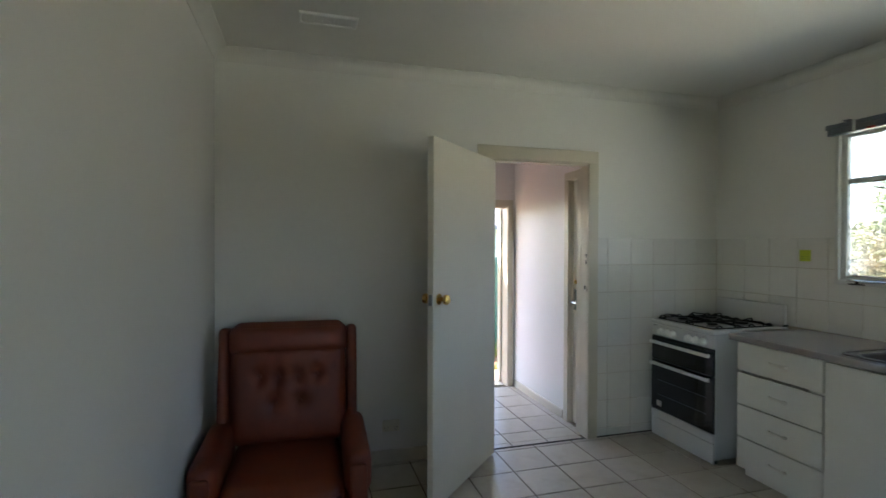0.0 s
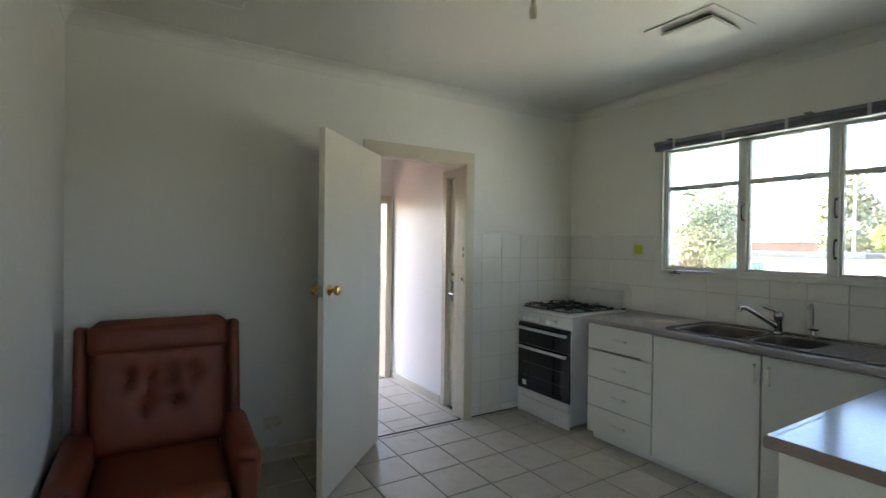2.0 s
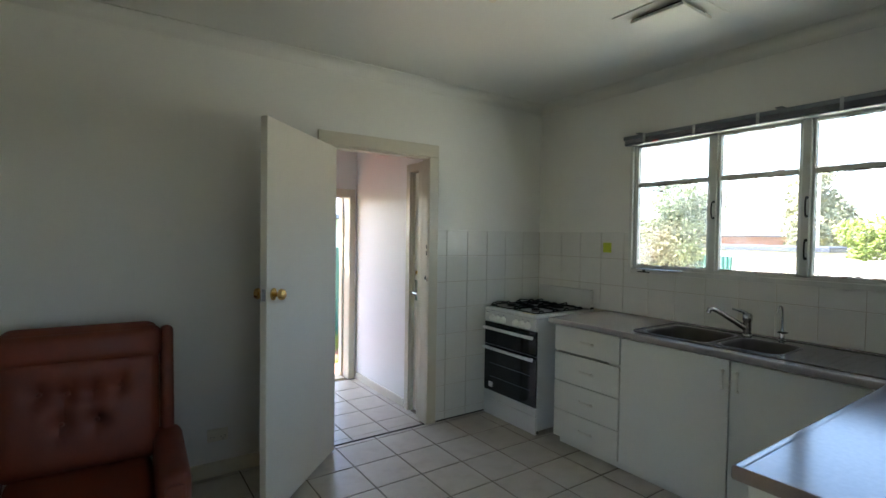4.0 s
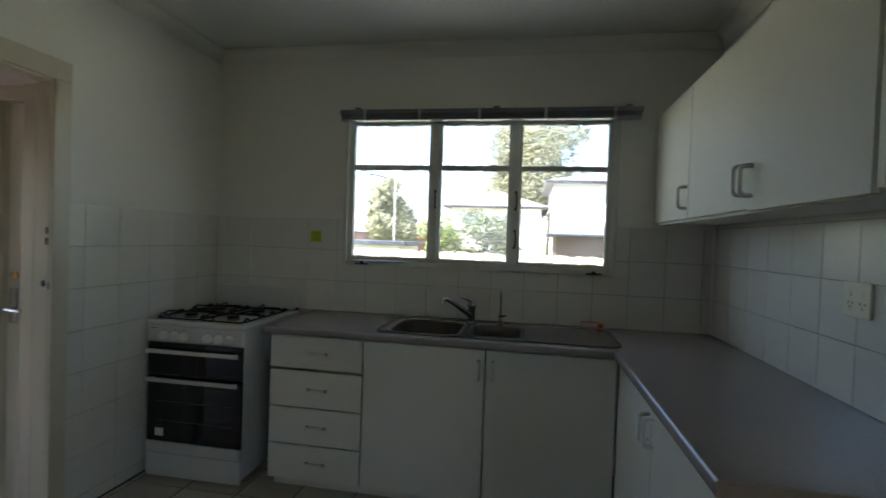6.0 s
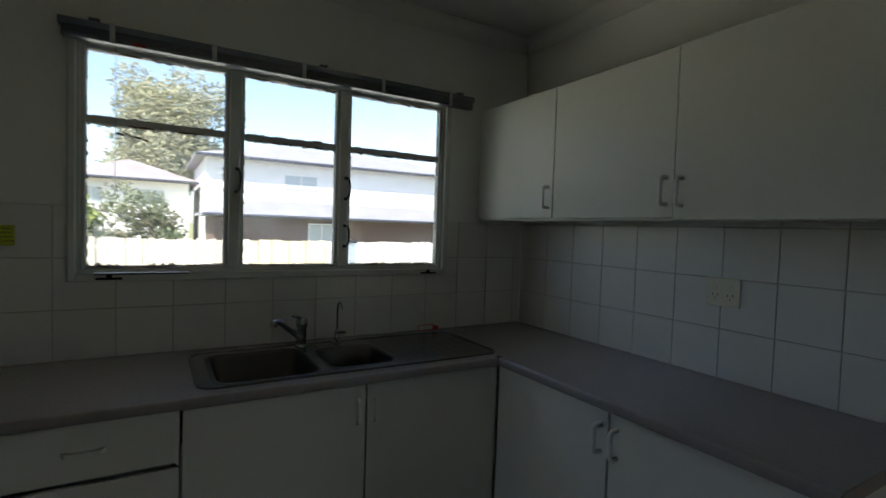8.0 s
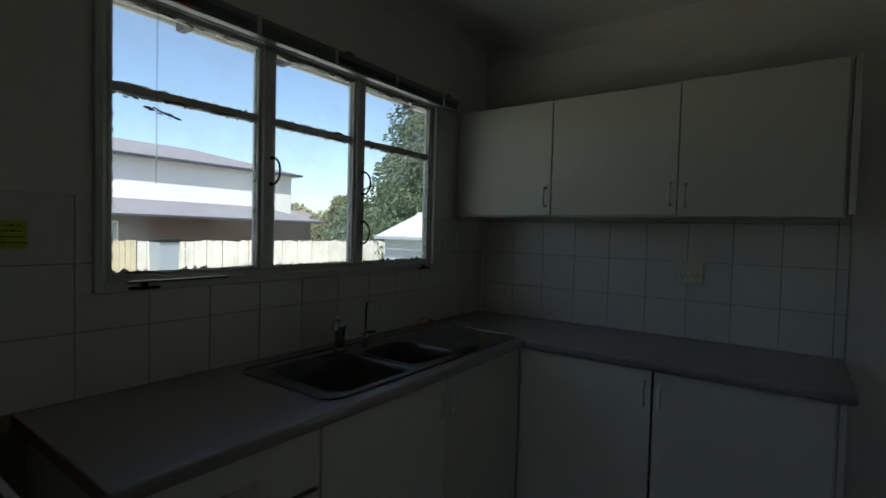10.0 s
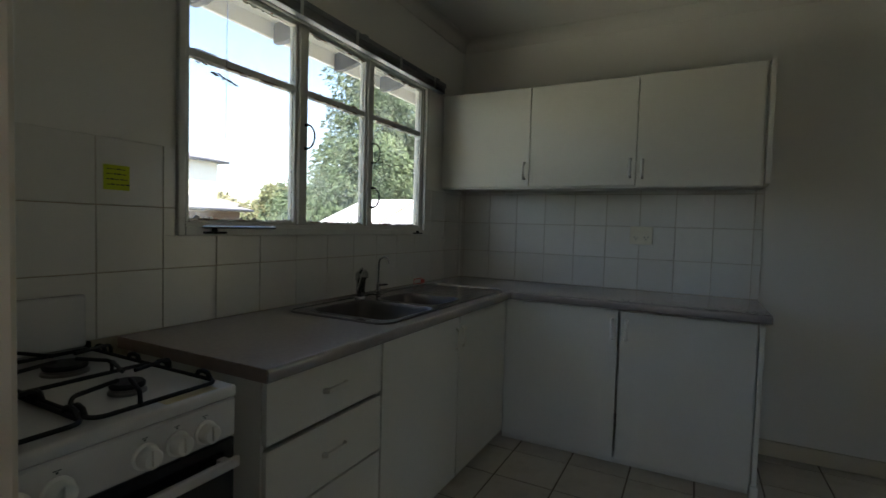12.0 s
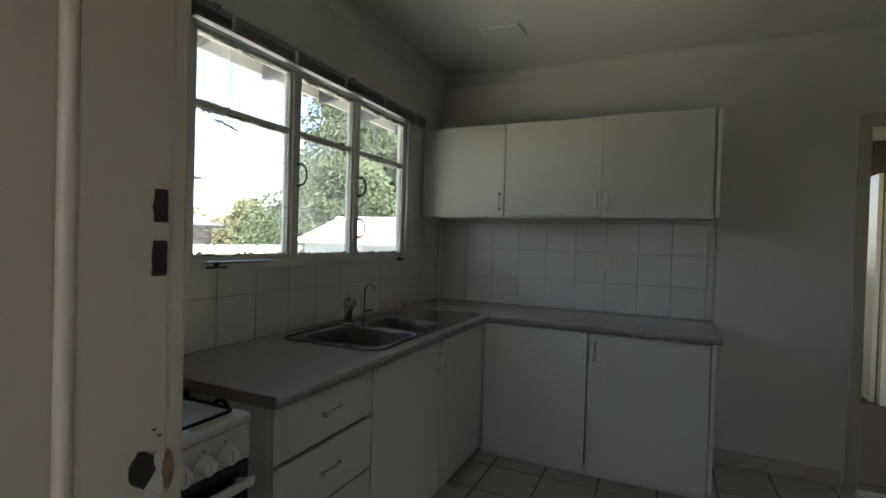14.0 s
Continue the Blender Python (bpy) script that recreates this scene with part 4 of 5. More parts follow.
ac.matrix_basis = pose(0.055, 2.665, 0, 0, 0, -2) @ Matrix.Diagonal((0.99, 1, 0.995, 1))


structure("corner_bead", tube(B(), [(3.388, 0.011, 0.9), (3.388, 0.011, 1.545)], 0.006, 8), PLASTIC, smooth=True)

# solid dark strip standing in for the shade between wall tiles and floor
structure("floor_gap_shade", boxes((2.275, 3.392, YN - 0.009, YN - 0.0035, -0.003, 0.010)), DARK)

# ---- small fixtures ----
def socket_plate(name, at, rz, label, w=0.118, h=0.076, double=True):
    th = thing(name, (0, 0, 0), label=label, category="power socket")
    part("plate", boxes((-w / 2, w / 2, -0.010, 0, -h / 2, h / 2), bev=0.003, seg=2), IVORY, th)
    if double:
        for sx in (-0.03, 0.03):
            part("socket_holes", boxes((sx - 0.012, sx - 0.009, -0.0108, -0.0098, -0.016, -0.006), (sx + 0.009, sx + 0.012, -0.0108, -0.0098, -0.016, -0.006), (sx - 0.0015, sx + 0.0015, -0.0108, -0.0098, -0.030, -0.021)), DARK, th)
            part("rocker", boxes((sx - 0.006 , sx + 0.006, -0.0125, -0.0098, 0.012, 0.028), bev=0.001), IVORY, th)
    th.matrix_basis = pose(*at, 0, 0, rz)
    return th


socket_plate("double_socket", (2.11, 0.0075, 1.253), 180, "ivory double power socket on the tiled splashback", 0.135, 0.115)
socket_plate("low_socket", (0.70, YN - 0.001, 0.25), 0, "cream power socket low on the wall behind the armchair", 0.115, 0.075)
nt = thing("sticky_note", (3.39, 2.482, 1.355), label="yellow sticky note with handwriting stuck on the tiles", category="note")
part("paper", boxes((3.3915, 3.3925, 2.444, 2.521, 1.356, 1.432)), NOTE, nt)
rnd = random.Random(4)
for k, z in enumerate((1.419, 1.404, 1.388, 1.372)):
    rows = []
    y = 2.512
    while y > 2.456:
        w = 0.004 + rnd.random() * 0.009
        rows.append((3.3908, 3.3914, y - w, y, z - 0.001, z + 0.0012 + rnd.random() * 0.002))
        y -= w + 0.0035
    part("writing", boxes(*rows), INK, nt)
hs = thing("ceiling_hatch", (2.535, 1.49, 2.60), label="square ceiling vent cover slightly open", category="ceiling vent")
part("frame", boxes((2.38, 2.80, 1.33, 1.73, ZC - 0.006, ZC), bev=0.002), CEIL, hs)
part("cover", placed(boxes((-0.135, 0.135, -0.145, 0.145, 0, 0.018), bev=0.004), pose(2.578, 1.518, ZC - 0.040, 1.2, 0.6, 0)), CEIL, hs)
part("throat", boxes((2.465, 2.69, 1.395, 1.64, ZC - 0.026, ZC - 0.006)), DARK, hs)


def register(name, x0, x1, y0, y1, label, n):
    th = thing(name, ((x0 + x1) / 2, (y0 + y1) / 2, ZC - 0.02), label=label, category="ceiling vent", group="ceiling vents")
    part("frame", boxes((x0, x1, y0, y0 + 0.014, ZC - 0.014, ZC), (x0, x1, y1 - 0.014, y1, ZC - 0.014, ZC), (x0, x0 + 0.014, y0 + 0.014, y1 - 0.014, ZC - 0.014, ZC), (x1 - 0.014, x1, y0 + 0.014, y1 - 0.014, ZC - 0.014, ZC), bev=0.002), PLASTIC, th)
    part("backing", boxes((x0 + 0.014, x1 - 0.014, y0 + 0.014, y1 - 0.014, ZC - 0.003, ZC - 0.001)), DARK, th)
    w = (x1 - x0 - 0.028) / n
    for k in range(n):
        part("louvre", placed(boxes((-0.011, 0.011, y0 + 0.015, y1 - 0.015, -0.001, 0.001)), pose(x0 + 0.014 + w * (k + 0.5), 0, ZC - 0.009, 0, 18, 0)), PLASTIC, th)
    return th


register("ceiling_register", 0.11, 0.41, 2.575, 2.695, "white slotted heating vent in the ceiling", 13)
register("ceiling_register", 2.57, 2.81, 0.61, 0.79, "white slotted heating vent in the ceiling near the cabinets", 11)
ph = thing("pendant_holder", (1.57, 1.75, 2.45), label="white ceiling lamp holder without a shade", category="ceiling light")
part("rose", lathe(B(), [(0.0, 0), (0.03, 0.002), (0.042, 0.012), (0.045, 0.03)], (1.57, 1.75, ZC - 0.03), n=24), PLASTIC, ph, smooth=True)
part("holder", lathe(B(), [(0.014, 0), (0.016, 0.004), (0.016, 0.03), (0.020, 0.032), (0.020, 0.05), (0.013, 0.07), (0.010, 0.10)], (1.57, 1.75, ZC - 0.13), n=20), IVORY, ph, smooth=True)
rp = thing("cable_offcut", (3.2, 0.64, 0.9), label="small red clip with loose white wire on the worktop", category="wire")
part("clip", boxes((3.345, 3.36, 0.615, 0.65, 0.9045, 0.93), bev=0.004), RED, rp)
bm = tube(B(), [(3.352, 0.635, 0.925), (3.352, 0.65, 0.938), (3.352, 0.735, 0.938), (3.352, 0.742, 0.932), (3.352, 0.742, 0.908), (3.352, 0.70, 0.9055), (3.352, 0.65, 0.9055)], 0.0028, 6)
part("lead", bm, RED, rp, "thin dull red lead", smooth=True)
rnd = random.Random(9)
for q in range(3):
    pts = [(3.25 - 0.02 * q + 0.045 * math.cos(k * 0.9 + q) + rnd.uniform(-0.012, 0.012), 0.60 - 0.012 * k + 0.03 * math.sin(k * 1.3 + q), 0.9065 + 0.004 * (k % 2)) for k in range(9)]
    part("wire", tube(B(), pts, 0.0014, 5), ACRYL, rp, "loose clear plastic wire", smooth=True)

# ---- outdoors ----
GZ = -0.5
structure("ground", boxes((-300, 500, -400, 400, GZ - 0.2, GZ)), GRASS)
# unseen pale slab added as a reflector for the kitchen ceiling and walls
structure("bounce_ground", boxes((3.6, 12.8, -12, 7.1, GZ - 0.05, GZ + 0.02)), CONC)
structure("back_paving", boxes((0.5, 3.6, LY + 0.12, LY + 0.85, GZ - 0.05, GZ + 0.44)), REDG)
# unseen slab added to block the sun; its notch lets one strip through
structure("unseen_sun_screen", prism(B(), [(0.3, 4.80), (3.3, 4.80), (3.3, 5.24), (1.75, 5.24), (1.5, 5.41), (1.75, 5.58), (3.3, 5.58), (3.3, 6.5), (0.3, 6.5)], 2.3, 2.34), SHEDR)
structure("garden_bed", boxes((-2, 6, LY + 0.86, 8.44, GZ - 0.05, GZ + 0.03)), mat("red_soil", (0.28, 0.12, 0.07), 0.95, vary=0.3, bump=0.8, dist=0.03))
structure("outer_wall", wall_bm("y", -6, YN + 1.2, XE + 0.0525, XE + 0.075, GZ, 2.5, [(0.575, 2.275, 1.24, 2.17)]), RENDER)
structure("roof", boxes((-6, XE + 0.28, -6, LY + 0.4, 2.76, 2.9)), ROOFT)

ev = thing("eaves", (3.9, 1.5, 2.4), kind="structure")
bm = B()
bm2 = B()
prism(bm2, [(XE + 0.096, 2.75), (XE + 0.096, 2.73), (4.30, 2.56), (4.30, 2.58)], -6, YN + 1.2, "y")
part("eave_lining", bm2, EAVE, ev)
part("fascia", boxes((4.30, 4.325, -6, YN + 1.2, 2.46, 2.62), bev=0.003), EAVE, ev)
part("gutter", boxes((4.327, 4.43, -6, YN + 1.2, 2.52, 2.63), bev=0.02, seg=3), EAVE, ev)
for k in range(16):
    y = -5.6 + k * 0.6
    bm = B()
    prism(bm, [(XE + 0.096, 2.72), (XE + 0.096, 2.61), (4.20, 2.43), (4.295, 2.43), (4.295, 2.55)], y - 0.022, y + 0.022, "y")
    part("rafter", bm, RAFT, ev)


def crown(name, blobs, n, size, material, parent, seed, flat=0.5, spray=0.0):
    """Many small leaf clumps scattered in the outer part of a set of blobs (x, y, z, rx, rz)."""
    rng = np.random.default_rng(seed)
    verts, faces = [], []
    vol = np.array([b[3] ** 2 * b[4] for b in blobs])
    pick = rng.choice(len(blobs), n, p=vol / vol.sum())
    for b in pick:
        x, y, z, rx, rz = blobs[b]
        d = rng.normal(size=3)
        d /= np.linalg.norm(d)
        r = 0.45 + 0.62 * rng.random() ** 0.6
        c = np.array([x + d[0] * rx * r, y + d[1] * rx * r, z + d[2] * rz * r])
        u = rng.normal(size=3)
        if spray:
            u = u * 0.35 + np.array([d[0], d[1], -0.35 - spray * abs(d[2])])
        u /= np.linalg.norm(u)
        w = np.cross(u, d + rng.normal(size=3) * 0.5)
        w /= np.linalg.norm(w) + 1e-6
        s = size * (0.5 + rng.random())
        i = len(verts)
        q = d * s * 0.35
        verts += [c - u * s, c - w * s * flat + q, c + u * s, c + w * s * flat - q, c + q * 1.4]
        faces += [(i, i + 1, i + 4), (i + 1, i + 2, i + 4), (i + 2, i + 3, i + 4), (i + 3, i, i + 4)]
    me = bpy.data.meshes.new(name)
    me.from_pydata([tuple(v) for v in verts], [], faces)
    me.materials.append(material)
    ob = new(name, me)
    ob.parent = parent
    ob.location = -ORIGIN[parent.name]
    return ob


def trunk(parent, x, y, z1, r, limbs, seed, lean=0.0):
    rnd = random.Random(seed)
    bm = B()
    n = 7
    tube(bm, [(x + lean * k / n + rnd.uniform(-1, 1) * r * 0.3, y + rnd.uniform(-1, 1) * r * 0.3, GZ - 0.1 + (z1 - GZ) * k / n) for k in range(n + 1)], r, 10, rs=[r * (1.15 - 0.9 * k / n) for k in range(n + 1)])
    for k in range(limbs):
        h = GZ + (z1 - GZ) * (0.35 + 0.55 * k / limbs)
        a = rnd.uniform(0, 6.28)
        ln = (z1 - GZ) * 0.2
        tube(bm, [(x, y, h), (x + math.cos(a) * ln * 0.5, y + math.sin(a) * ln * 0.5, h + ln * 0.35), (x + math.cos(a) * ln, y + math.sin(a) * ln, h + ln * 0.8)], r * 0.3, 6, rs=[r * 0.4, r * 0.25, r * 0.1])
    return part("trunk", bm, BARK, parent, smooth=True)


def polar(eye, az, dist):
    return eye[0] + dist * math.cos(radians(az)), eye[1] + dist * math.sin(radians(az))


def tree(name, x, y, blobs, n, size, material, label, seed, r=0.2, top=None, limbs=6, flat=0.5, category="tree", spray=0.0):
    th = thing(name, (x, y, GZ), label=label, category=category, group="trees beyond the fence" if category == "tree" else "shrubs along the fence")
    trunk(th, x, y, top or max(b[2] for b in blobs), r, limbs, seed)
    crown("crown", blobs, n, size, material, th, seed, flat, spray)
    return th


def blobs_in(x, y, z0, z1, r0, r1, k, seed, jag=0.35, cone=False):
    rnd = random.Random(seed)
    out = []
    for i in range(k):
        f = (i + 0.5) / k
        R = r0 + (r1 - r0) * f
        a = rnd.uniform(0, 6.28)
        q = R * rnd.uniform(0.3, 0.9)
        b = R * rnd.uniform(jag, jag + 0.3)
        out.append((x + math.cos(a) * q, y + math.sin(a) * q, z0 + (z1 - z0) * f, b, b * (0.75 if cone else 0.85)))
    return out


x, y = polar((1.9, 3.25), -56, 21)
tree("conifer", x, y, blobs_in(x, y, 0.3, 9.6, 4.6, 1.6, 75, 3, 0.24, True), 90000, 0.085, LEAF_C, "tall dense dark green conifer beyond the back fence", 3, 0.4, 10.5, 14, 0.35, spray=0.3)
x, y = polar((0.72, 1.75), -1.2, 42)
tree("eucalypt", x, y, blobs_in(x, y, 4.4, 11.6, 6.0, 4.2, 52, 8, 0.13), 30000, 0.12, LEAF_E, "tall pale green eucalypt with an open crown behind the houses", 8, 0.35, 10, 10)
x, y = polar((1.0, 1.95), 0.5, 13.5)
tree("shrub", x, y, blobs_in(x, y, -0.1, 2.0, 1.35, 0.8, 18, 5, 0.4), 16000, 0.042, LEAF_S, "rounded green and pinkish shrub growing over the paling fence", 5, 0.05, 1.8, 6, category="shrub")
x, y = polar((0.33, 1.38), 8.8, 14.5)
tree("shrub", x, y, blobs_in(x, y, -0.2, 1.9, 0.8, 0.5, 14, 6, 0.4), 6500, 0.05, LEAF_Y, "bright yellow-green shrub by the paling fence", 6, 0.05, 1.4, 5, category="shrub")
x, y = polar((0.34, 0.22), 29.5, 11.5)
tree("garden_tree", x, y, blobs_in(x, y, 0.9, 2.35, 1.0, 0.75, 16, 7, 0.4), 12000, 0.042, LEAF_S, "leafy garden tree with pinkish blossom in front of the green fence", 7, 0.08, 2.2, 6)
x, y = polar((0.34, 0.22), 18.0, 34)
tree("distant_tree", x, y, blobs_in(x, y, 0.8, 5.2, 2.2, 1.2, 22, 9, 0.35), 7000, 0.16, LEAF_E, "pale green tree beyond the neighbouring gardens", 9, 0.2, 5, 6)
x, y = polar((1.9, 3.25), -43, 36)
tree("distant_tree", x, y, blobs_in(x, y, 0.6, 3.6, 2.4, 1.6, 20, 10, 0.35), 9000, 0.13, LEAF_S, "rounded green tree beyond the shed", 10, 0.2, 3.5, 6)
x, y = polar((1.9, 3.25), -38, 50)
tree("distant_tree", x, y, blobs_in(x, y, 0.3, 3.2, 2.6, 1.8, 16, 11, 0.35), 5000, 0.2, LEAF_E, "low hazy green tree in the distance", 11, 0.2, 3.0, 6)


def hip_roof(x0, x1, y0, y1, z, h, over=0.5, thick=0.12):
    """A hipped roof over a plan, its ridge along the longer side."""
    X0, X1, Y0, Y1 = x0 - over, x1 + over, y0 - over, y1 + over
    w = min(X1 - X0, Y1 - Y0) / 2
    if X1 - X0 > Y1 - Y0:
        r = [(X0 + w, (Y0 + Y1) / 2, z + h), (X1 - w, (Y0 + Y1) / 2, z + h)]
    else:
        r = [((X0 + X1) / 2, Y0 + w, z + h), ((X0 + X1) / 2, Y1 - w, z + h)]
    bm = B()
    base = [bm.verts.new(p) for p in ((X0, Y0, z), (X1, Y0, z), (X1, Y1, z), (X0, Y1, z))]
    low = [bm.verts.new((v.co.x, v.co.y, z - thick)) for v in base]
    a, b = [bm.verts.new(p) for p in r]
    if X1 - X0 > Y1 - Y0:
        fs = [(base[0], base[1], b, a), (base[1], base[2], b), (base[2], base[3], a, b), (base[3], base[0], a)]
    else:
        fs = [(base[0], base[1], a), (base[1], base[2], b, a), (base[2], base[3], b), (base[3], base[0], a, b)]
    for f in fs:
        bm.faces.new(f)
    for k in range(4):
        bm.faces.new((low[k], low[(k + 1) % 4], base[(k + 1) % 4], base[k]))
    bm.faces.new(low[::-1])
    bmesh.ops.recalc_face_normals(bm, faces=bm.faces)
    # tile courses as low steps on the west slope
    for k in range(1, 14):
        f = k / 14
        xa = X0 + (r[0][0] - X0) * f
        ya, yb = Y0 + (r[0][1] - Y0) * f, Y1 + (r[-1][1] - Y1) * f
        zz = z + h * f
        tube(bm, [(xa, ya, zz), (xa, yb, zz)], 0.025, 4)
    return bm


def house(name, x0, x1, y0, y1, z1, h, roof, wall, label, wins=(), over=0.5):
    """wins: (y0, y1, z0, z1) on the west face."""
    th = thing(name, ((x0 + x1) / 2, (y0 + y1) / 2, GZ), label=label, category="house", group="neighbouring houses")
    part("wall", boxes((x0, x1, y0, y1, GZ, z1)), wall, th)
    part("roof", hip_roof(x0, x1, y0, y1, z1 + 0.12, h, over), roof, th)
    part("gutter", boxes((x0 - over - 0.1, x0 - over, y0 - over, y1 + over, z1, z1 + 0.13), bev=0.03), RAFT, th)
    for a, b, c, d in wins:
        w = part("window", boxes((x0 - 0.02, x0 + 0.02, a, b, c, d)), DARKG, th)
        part("frame", boxes((x0 - 0.05, x0 - 0.021, a - 0.05, b + 0.05, c - 0.05, c), (x0 - 0.05, x0 - 0.021, a - 0.05, b + 0.05, d, d + 0.05), (x0 - 0.05, x0 - 0.021, a - 0.05, a, c, d), (x0 - 0.05, x0 - 0.021, b, b + 0.05, c, d), (x0 - 0.05, x0 - 0.021, (a + b) / 2 - 0.02, (a + b) / 2 + 0.02, c, d)), RENDER, w)
    return th


house("house", 29.0, 38.0, -17.6, -0.2, 4.85, 1.4, ROOFT, RENDER, "white rendered two-storey house with a grey tiled hip roof", [(-6.0, -4.2, 3.5, 4.2)])
house("house", 24.5, 28.6, -15.6, -0.2, 1.75, 0.75, ROOFT, DBRICK, "low dark brick wing with a grey tiled roof", [(-5.6, -4.4, 0.6, 1.5)])
house("house", 33.0, 39.0, -25.5, -20.8, 1.7, 1.1, ROOFB, RENDER, "distant low white house with a brown tiled roof")
house("house", 32.0, 39.0, 0.4, 6.2, 3.55, 1.3, ROOFB, RENDER, "white rendered house with a brown tiled hip roof", [(4.4, 5.4, 2.3, 3.1), (1.6, 2.8, 2.3, 3.1)])
house("house", 1.0, 12.0, 13.0, 20.0, 1.9, 1.3, ROOFT, RENDER, "low white house with a dark tiled roof behind the green fence")
house("house", 36.0, 44.0, 9.5, 20.0, 1.7, 1.1, ROOFB, BRICK, "distant low brick house with a brown tiled roof", [(11.0, 12.6, 0.5, 1.4)])
gb = thing("garage", (24.0, 9.6, GZ), label="low pale garage with a dark flat roof edge", category="garage")
part("wall", boxes((22.0, 26.0, 7.0, 13.0, GZ, 1.05)), RENDER, gb)
part("roof", boxes((21.6, 26.4, 6.6, 13.4, 1.05, 1.25), bev=0.02), RAFT, gb)

# shed beyond the fence
sh = thing("shed", (7.0, -8.2, GZ), label="blue-grey steel shed with a pale gabled roof and rusted flashing", category="shed")
HX0, HX1, HY0, HY1, HR = 2.0, 10.6, -10.0, -6.5, 1.94
part("wall", boxes((HX0 + 0.2, HX1 - 0.15, HY0 + 0.2, HY1 - 0.2, GZ, 1.28)), SHEDW, sh)
HM = (HY0 + HY1) / 2
bm = B()
v = [bm.verts.new(p) for p in ((HX0, HY1, 1.30), (HX1, HY1, 1.30), (HX1, HM, HR), (HX0, HM, HR), (HX0, HY0, 1.30), (HX1, HY0, 1.30))]
for f in ((0, 1, 2, 3), (3, 2, 5, 4), (1, 5, 2), (4, 0, 3), (4, 5, 1, 0)):
    bm.faces.new([v[i] for i in f])
bmesh.ops.recalc_face_normals(bm, faces=bm.faces)
part("roof", bm, SHEDR, sh)
for k in range(1, 9):
    x = HX1 - k * 0.95
    part("flashing" if k in (2, 5) else "roof_rib", tube(B(), [(x, HY1, 1.31), (x, HM, HR + 0.01)], 0.02, 5), RUST if k in (2, 5) else SHEDR, sh)
part("ridge_cap", tube(B(), [(HX0, HM, HR + 0.01), (HX1, HM, HR + 0.01)], 0.045, 6), SHEDR, sh)
part("gutter", boxes((HX0, HX1, HY1, HY1 + 0.09, 1.21, 1.30), bev=0.02), SHEDW, sh)

# fences
FX = 13.0


def plank_mesh(h, w=0.098, t=0.016):
    me = bpy.data.meshes.new("paling")
    bm = boxes((-t / 2, t / 2, -w / 2, w / 2, 0, h), bev=0.003)
    bm.to_mesh(me)
    bm.free()
    return me


rnd = random.Random(12)
for nm, ya, yb, m_, lab in (("paling_fence", 0.1, 5.9, PALE, "weathered grey timber paling fence along the back of the yard"), ("paling_fence", -1.7, 0.05, PALEY, "newer honey-coloured paling fence"), ("paling_fence", -9.6, -1.75, PALEW, "sun-bleached pale paling fence beside the shed")):
    fe = thing(nm, (FX, (ya + yb) / 2, GZ), label=lab, category="fence", group="back fence")
    for z in (0.0, 0.9):
        part("rail", boxes((FX + 0.01, FX + 0.05, ya, yb, z - 0.35 + 0.3, z - 0.35 + 0.37)), m_, fe)
    meshes = [plank_mesh(1.56 + 0.012 * k) for k in range(4)]
    for me in meshes:
        me.materials.append(m_)
    y = ya
    while y < yb:
        ob = new("paling", meshes[rnd.randrange(4)])
        ob.parent = fe
        ob.location = (-rnd.random() * 0.012, y + 0.05 - (ya + yb) / 2, 0)
        ob.rotation_euler = (rnd.uniform(-0.01, 0.01), 0, rnd.uniform(-0.06, 0.06))
        y += 0.101
gf = thing("steel_fence", (4, 8.5, GZ), category="fence", label="green corrugated steel fence along the side yard")
bm = B()
prev = None
N_ = 420
for k in range(N_ + 1):
    x = -6 + 19.0 * k / N_
    y = 8.5 + (0.018 if (k // 2) % 2 else -0.018)
    a, b = bm.verts.new((x, y, GZ)), bm.verts.new((x, y, 1.18))
    if prev:
        bm.faces.new((prev[0], a, b, prev[1]))
    prev = (a, b)
part("sheet", bm, GREENF, gf)
bm = B()
prev = None
for k in range(105):
    y = 5.9 + k * 0.025
    x = FX + (0.018 if (k // 2) % 2 else -0.018)
    a, b = bm.verts.new((x, y, GZ)), bm.verts.new((x, y, 1.05))
    if prev:
        bm.faces.new((prev[0], a, b, prev[1]))
    prev = (a, b)
part("return_sheet", bm, GREENF, gf)
part("top_rail", boxes((-6, 13, 8.46, 8.54, 1.18, 1.23), bev=0.008), GREENF, gf)
for k in range(8):
    part("post", boxes((-6 + k * 2.4 - 0.03, -6 + k * 2.4 + 0.03, 8.45, 8.55, GZ, 1.19)), GREENF, gf)
bn = thing("wheelie_bin", (12.2, -1.93, GZ), label="dark grey wheeled rubbish bin in front of the fence", category="bin")
bm = B()
prism(bm, [(-2.08, GZ + 0.06), (-1.78, GZ + 0.06), (-1.73, 1.08), (-2.13, 1.08)], 12.0, 12.45, "x")
part("body", bm, SHEDW, bn)
part("lid", boxes((11.96, 12.49, -2.15, -1.71, 1.08, 1.15), bev=0.02), IRON, bn)
for y in (-2.08, -1.83):
    part("wheel", lathe(B(), [(0.1, 0), (0.1, 0.05)], (12.45, y, GZ + 0.1), (0, 1, 0), 16), DARK, bn)
up = thing("utility_pole", (24, 10, GZ), label="slim grey power pole beyond the fence", category="pole")
px_, py_ = polar((0.33, 1.38), 15.2, 26)
part("pole", tube(B(), [(px_, py_, GZ), (px_, py_, 5.2)], 0.09, 8, rs=[0.06, 0.045]), PALE, up)
part("crossarm", boxes((px_ - 0.05, px_ + 0.05, py_ - 0.8, py_ + 0.8, 4.7, 4.82)), PALE, up)

